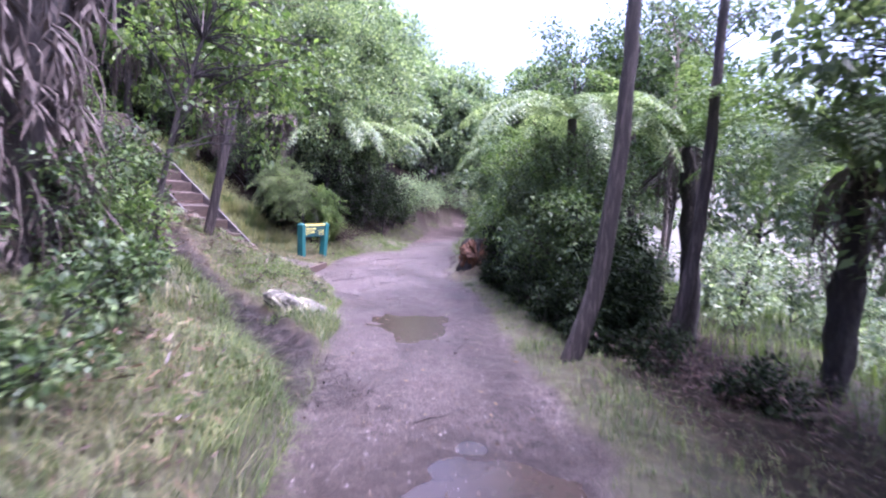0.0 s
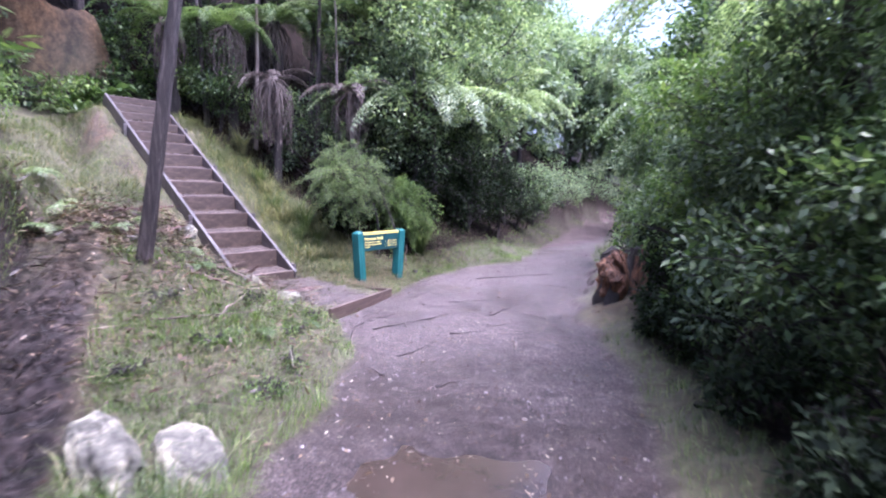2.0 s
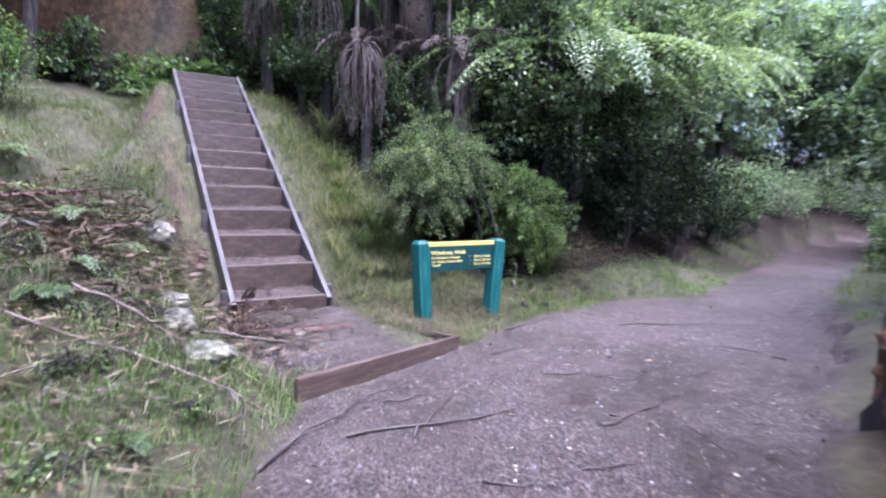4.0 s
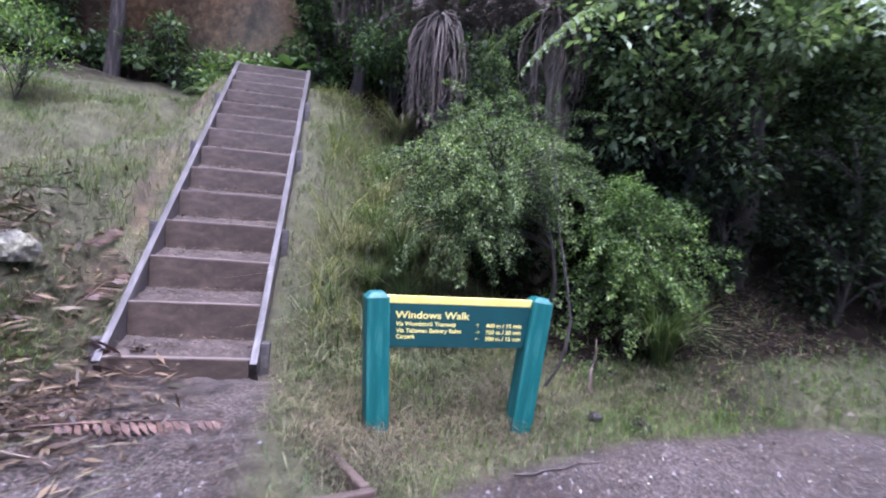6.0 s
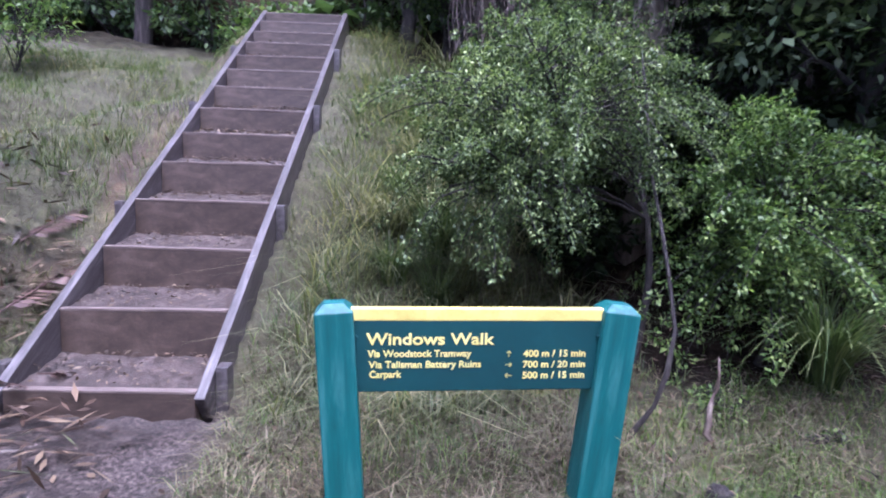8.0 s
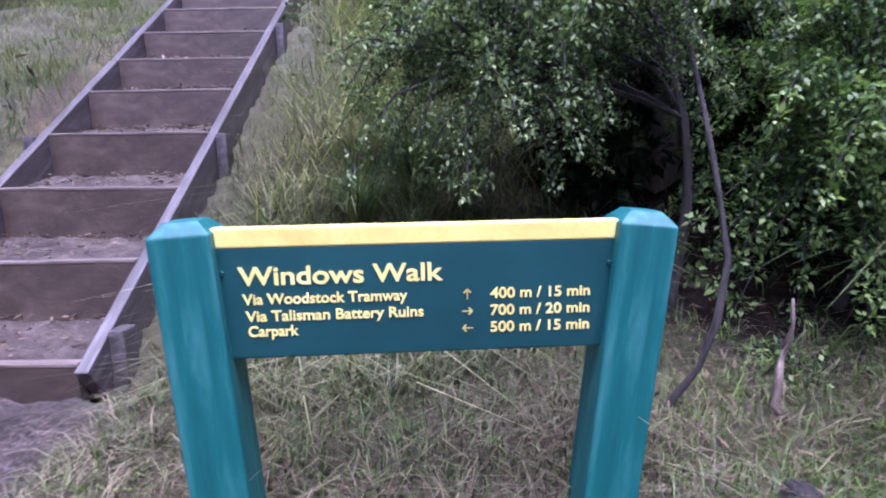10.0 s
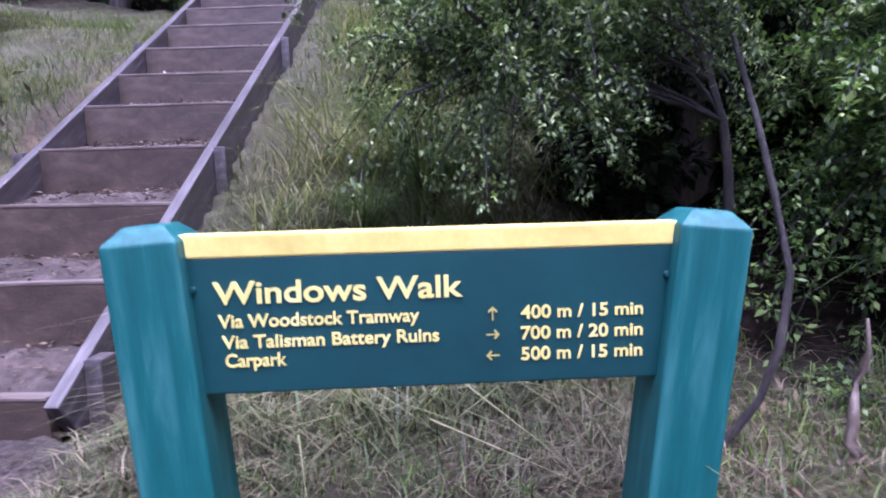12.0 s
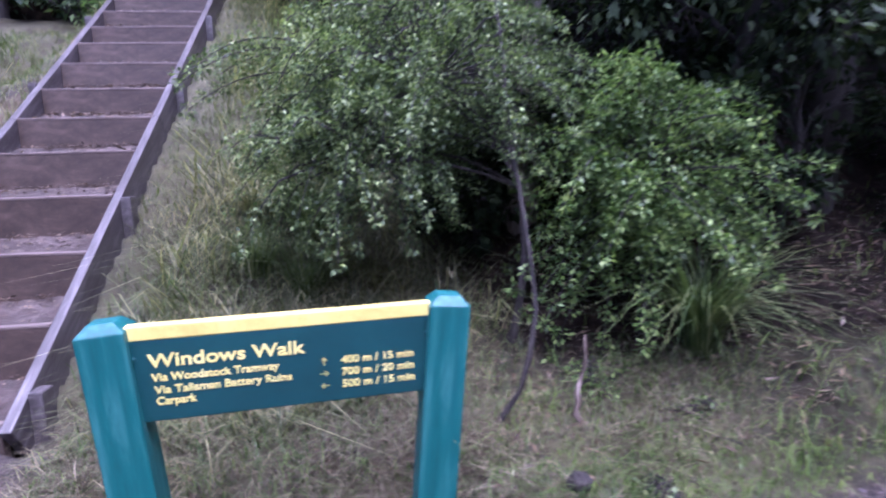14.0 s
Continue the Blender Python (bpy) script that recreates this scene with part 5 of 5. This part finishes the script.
for k, (x, y, dz, L, turn, tilt) in enumerate(((-3.5, 8.0, 0.05, 1.1, 75, 2), (-3.9, 8.3, 0.32, 0.5, 150, 25), (-4.5, 8.0, 0.12, 0.9, 160, -14), (-4.7, 8.3, 0.12, 1.0, 140, -20), (-4.3, 7.7, 0.1, 0.9, 190, -8), (-5.1, 8.4, 0.12, 0.9, 150, -18),
                                             (-4.6, 7.2, 0.1, 0.8, 100, -5), (-4.9, 6.8, 0.1, 0.8, 30, -5), (-3.6, 7.9, 0.06, 0.7, 110, 0), (-4.1, 7.0, 0.1, 0.7, 200, -10))):
    dead_frond(above(x, y, dz), L, turn, 200 + k, tilt)
dead_frond((-4.28, 8.55, 0.79), 0.5, 130, 231, 18)
dead_frond((-4.25, 8.62, 0.80), 0.4, 165, 232, 30)


def ground_fern(at, n, length, seed, leaf="fern_pale"):
    rng = np.random.default_rng(seed)
    th = thing("ground_fern", at, "small pale-green fern growing on the bank", "fern", "bank ferns")
    for k in range(n):
        v, f = rotated(frond(length * rng.uniform(0.7, 1.1), 0.7, 0.75, 0.2, 14, rng, 3), Matrix.Rotation(rng.uniform(0, 6.28), 4, "Z"))
        part("frond", quads("frond", v, f, M[leaf]), None, th)


for k, (x, y, L) in enumerate(((-5.0, 7.3, 0.45), (-4.6, 6.5, 0.4), (-5.5, 7.0, 0.5), (-4.2, 6.3, 0.35), (-5.8, 7.6, 0.45), (-6.6, 7.4, 0.55), (-4.1, 6.9, 0.4), (-4.9, 6.2, 0.45), (-3.6, 6.5, 0.3), (-5.3, 7.9, 0.4), (-4.5, 7.4, 0.35), (-2.35, 6.2, 0.3), (-2.5, 5.6, 0.3), (-8.6, 11.9, 0.8), (-8.9, 11.3, 0.7), (-9.0, 10.5, 0.6))):
    ground_fern(above(x, y), 6, L, 300 + k, ("fern_pale", "fern")[k in (8, 11, 12)])

# ---- ground cover ----
def scatter(n, x0, x1, y0, y1, rng, keep):
    x, y = rng.uniform(x0, x1, n), rng.uniform(y0, y1, n)
    z, m = land(x, y)
    ok = rng.random(n) < keep(x, y, m)
    return x[ok], y[ok], z[ok]


def bare(m):
    return np.clip(1 - m["gravel"] * 1.4 - m["mud"] * 1.2 - m["clay"] * 0.9 - m["litter"] * 0.9, 0, 1)


def on_stairs(x, y):
    s, l = stair_coords(x, y)
    return (s > -0.05) & (s < NOSE_S[-1] + 0.3) & (np.abs(l) < 0.56)


def meadow(label, n, x0, x1, y0, y1, height, lean, leaf, seed, patch=None):
    rng = np.random.default_rng(seed)

    def keep(x, y, m):
        k = bare(m) * (0.35 + 0.65 * sm(wave(x, y, 0.9, seed), -0.5, 0.3)) * ~on_stairs(x, y)
        return k * (patch(x, y, rng) if patch else 1)

    x, y, z = scatter(n, x0, x1, y0, y1, rng, keep)
    h = height * rng.uniform(0.45, 1.3, len(x)) * (0.7 + 0.5 * sm(wave(x, y, 1.5, seed + 1), -0.5, 0.6))
    v, f = grass_blades(np.stack([x, y, z - 0.01], 1), h, 0.0016 + 0.010 * h * rng.uniform(0.5, 1.2, len(x)), lean, rng)
    tagged(new("grass", quads("grass", v, f, M[leaf])), label, "grass", kind="stuff")


meadow("long green grass on the first bank", 42000, -4.6, -1.2, -3.2, 3.6, 0.17, 1.1, "grass", 401)
meadow("withered grass on the first bank", 22000, -4.6, -1.2, -3.2, 3.6, 0.16, 1.5, "grass_dry", 411)
meadow("short bright grass on the mound", 46000, -4.6, -1.3, 2.6, 8.2, 0.1, 1.0, "grass_lush", 402)
meadow("withered grass among the mound's green", 13000, -4.6, -1.3, 2.6, 8.2, 0.1, 1.4, "grass_dry", 412)
meadow("dry tangled grass beside the stairs", 42000, -8.6, -3.2, 6.5, 12.2, 0.11, 1.6, "grass_dry", 403)
meadow("green grass beside the stairs", 76000, -9.0, -2.2, 6.5, 12.6, 0.095, 1.0, "grass", 404)


def beside_flight(x, y, rng):
    s, l = stair_coords(x, y)
    return (s > -0.1) & (l > 0.8) & (l < 2.5 + 0.2 * wave(x, y, 0.8, 71))


meadow("long bent straw grass on the slope beside the bush", 16000, -7.4, -3.2, 9.2, 12.6, 0.26, 1.8, "grass_pale", 421, beside_flight)
meadow("long bent green grass on the slope beside the bush", 4500, -7.4, -3.2, 9.2, 12.6, 0.26, 1.6, "grass", 422, beside_flight)
meadow("straw-coloured grass under the sign", 34000, -4.2, -2.0, 9.0, 12.6, 0.085, 2.0, "straw", 405)
meadow("fresh green grass under the sign", 7000, -4.2, -1.5, 9.0, 12.6, 0.1, 1.2, "grass_lush", 415)
meadow("green grass along the shaded path edge", 46000, 0.3, 3.4, -3.2, 7.8, 0.11, 0.9, "grass", 406)
meadow("green grass strip between the path and the bank", 16000, -2.8, -0.9, 10.4, 14.0, 0.075, 1.1, "grass_lush", 417)
meadow("sparse grass at the foot of the bank", 50000, -3.0, 1.0, 11.4, 22.0, 0.13, 1.0, "grass_lush", 407)
meadow("rough open grass beyond the ferns", 60000, 3.0, 16.0, -3.0, 16.0, 0.45, 0.8, "grass_lush", 408)
meadow("grass along the far path", 14000, 0.8, 6.0, 13.0, 34.0, 0.25, 0.8, "grass_lush", 409)

rng = np.random.default_rng(60)
x, y, z = scatter(14000, -3.2, 1.0, -3.0, 16.0, rng, lambda x, y, m: m["gravel"])
k = len(x)
r = 0.004 + 0.012 * rng.random(k) ** 3
octa = np.array([(1, 0, 0), (0, 1, 0), (-1, 0, 0), (0, -1, 0), (0, 0, 0.8), (0, 0, -0.5)])
jit = octa[None] * r[:, None, None] * rng.uniform(0.6, 1.3, (k, 6, 1)) + np.stack([x, y, z], 1)[:, None]
idx = np.arange(k)[:, None, None] * 6 + np.array([[0, 1, 4, 4], [1, 2, 4, 4], [2, 3, 4, 4], [3, 0, 4, 4]])
me = bpy.data.meshes.new("gravel")
me.from_pydata(jit.reshape(-1, 3).tolist(), [], [tuple(q[:3]) for q in idx.reshape(-1, 4).tolist()])
me.materials.append(M["stone"])
tagged(new("gravel", me), "loose grey gravel stones on the path", "gravel", kind="stuff")

x, y, z = scatter(9000, -6.0, 3.2, -3.0, 16.0, rng, lambda x, y, m: 0.22 + 0.35 * m["litter"] + 0.25 * np.exp(-((x + 4.6) ** 2 + (y - 7.6) ** 2) / 1.2))
v, f = blades(np.stack([x, y, z + 0.012], 1), unit(len(x), rng, 0.15), rng.uniform(0.02, 0.075, len(x)), rng.uniform(0.01, 0.03, len(x)), rng=rng)
tagged(new("leaf_litter", quads("leaf_litter", v, f, M["litter"])), "scattered brown fallen leaves and bark", "leaf litter", kind="stuff")

x, y, z = scatter(15000, -2.8, 0.9, -3.0, 16.0, rng, lambda x, y, m: m["gravel"] * (0.25 + 0.75 * sm(wave(x, y, 1.4, 77), -0.2, 0.6)))
v, f = blades(np.stack([x, y, z + 0.006], 1), unit(len(x), rng, 0.08), rng.uniform(0.012, 0.06, len(x)), rng.uniform(0.004, 0.012, len(x)), rng=rng)
tagged(new("twig_litter", quads("twig_litter", v, f, M["litter"])), "dark bits of twig and bark trodden into the gravel", "leaf litter", kind="stuff")

x, y, z = scatter(3800, -2.8, 0.9, 2.0, 16.0, rng, lambda x, y, m: m["gravel"] * 0.6)
v, f = blades(np.stack([x, y, z + 0.008], 1), unit(len(x), rng, 0.1), rng.uniform(0.012, 0.045, len(x)), rng.uniform(0.006, 0.016, len(x)), rng=rng)
tagged(new("leaf_litter", quads("leaf_litter", v, f, M["scrap"])), "pale wet leaf scraps stuck to the gravel path", "leaf litter", kind="stuff")

# straw and broken bracken on the mound and beside the stairs
for name, label, mat_key, n, cx, cy, spread, lmin, lmax, w, lift in (("straw", "pale dead grass stalks and twigs strewn on the mound", "grass_dry", 620, -3.2, 6.8, 0.8, 0.12, 0.45, 0.007, 0.10),
                                                                 ("bracken_litter", "brown fern and twig scraps under the sign", "litter", 1500, -2.7, 10.6, 0.6, 0.02, 0.09, 0.012, 0.02),
                                                                 ("bracken_litter", "heap of broken brown bracken beside the stairs", "litter", 3200, -4.8, 7.5, 0.7, 0.04, 0.2, 0.022, 0.12),
                                                                 ("bracken_litter", "broken brown bracken scattered on the hillside", "litter", 2600, -4.6, 6.7, 0.8, 0.04, 0.2, 0.022, 0.12),
                                                                 ("bracken_litter", "dark leaf and bark scraps caught in the mound's grass", "litter", 1800, -2.6, 5.4, 0.75, 0.03, 0.14, 0.016, 0.07),
                                                                 ("bracken_litter", "brown leaf and fern scraps over the mound", "litter", 2600, -3.1, 5.9, 0.8, 0.02, 0.11, 0.014, 0.06),
                                                                 ("bracken_litter", "brown dead fern and leaves on the first bank", "litter", 3600, -2.5, -0.2, 0.8, 0.03, 0.16, 0.016, 0.16),
                                                                 ("straw", "broken pale stalks caught in the mound's grass", "scrap", 260, -2.7, 5.6, 0.7, 0.06, 0.3, 0.007, 0.08),
                                                                 ("bracken_litter", "brown dead fern tangle below the tree ferns", "brown_frond", 2600, 3.0, 2.2, 0.65, 0.05, 0.2, 0.012, 0.35),
                                                                 ("bracken_litter", "rotting brown fern litter in the dark hollow", "litter", 1800, -1.9, 12.9, 0.7, 0.03, 0.1, 0.014, 0.04),
                                                                 ("bracken_litter", "brown fallen fern pieces at the foot of the stairs", "litter", 700, -3.7, 8.0, 0.3, 0.04, 0.16, 0.018, 0.03)):
    x, y = cx + spread * rng.standard_normal(n), cy + spread * rng.standard_normal(n)
    ok = ~on_stairs(x, y) & ((left_edge(y) - x > 0.15) | (x - right_edge(y) > 0.2))
    x, y = x[ok], y[ok]
    z, _ = land(x, y)
    v, f = blades(np.stack([x, y, z + 0.01 + lift * rng.random(len(x)) ** 2], 1), unit(len(x), rng, 0.25), rng.uniform(lmin, lmax, len(x)), w * rng.uniform(0.5, 1.4, len(x)), rng=rng)
    tagged(new(name, quads(name, v, f, M[mat_key])), label, name.replace("_", " "), kind="stuff")

# bits lying on the treads
n = 3200
i = rng.integers(0, STEPS - 1, n)
u, l = rng.uniform(0.15, 1.0, n) ** 0.8, rng.uniform(-0.42, 0.42, n)
ns, nz = np.array(NOSE_S), np.array(NOSE_Z)
sa = ns[i] + u * (ns[i + 1] - ns[i])
base = np.stack([STAIR.x + ALONG.x * sa + ACROSS.x * l, STAIR.y + ALONG.y * sa + ACROSS.y * l, STAIR.z + nz[i] - 0.012 + 0.08 * u], 1)
v, f = blades(base, unit(n, rng, 0.2), rng.uniform(0.012, 0.05, n), rng.uniform(0.006, 0.018, n), rng=rng)
tagged(new("step_litter", quads("step_litter", v, f, M["litter"])), "leaf scraps and gravel bits lying on the treads", "leaf litter", kind="stuff")

# debris in the muddy rill and grass hanging over its bank
n = 2600
y = rng.uniform(0.9, 6.3, n)
x = rill(y) + rng.uniform(-0.1, 0.75, n)
z, m = land(x, y)
v, f = blades(np.stack([x, y, z + 0.015], 1), unit(n, rng, 0.3), rng.uniform(0.03, 0.13, n), rng.uniform(0.006, 0.02, n), rng=rng)
tagged(new("mud_debris", quads("mud_debris", v, f, M["bark_dark"])), "rotting twigs and leaves in the muddy rill", "leaf litter", kind="stuff")
n = 7000
y = rng.uniform(-0.5, 6.3, n)
x = rill(y) - rng.uniform(0.02, 0.5, n)
z, m = land(x, y)
v, f = grass_blades(np.stack([x, y, z], 1), rng.uniform(0.07, 0.17, n), rng.uniform(0.002, 0.004, n), 1.5, rng)
tagged(new("grass", quads("grass", v, f, M["grass"])), "long grass hanging over the cut bank", "grass", kind="stuff")
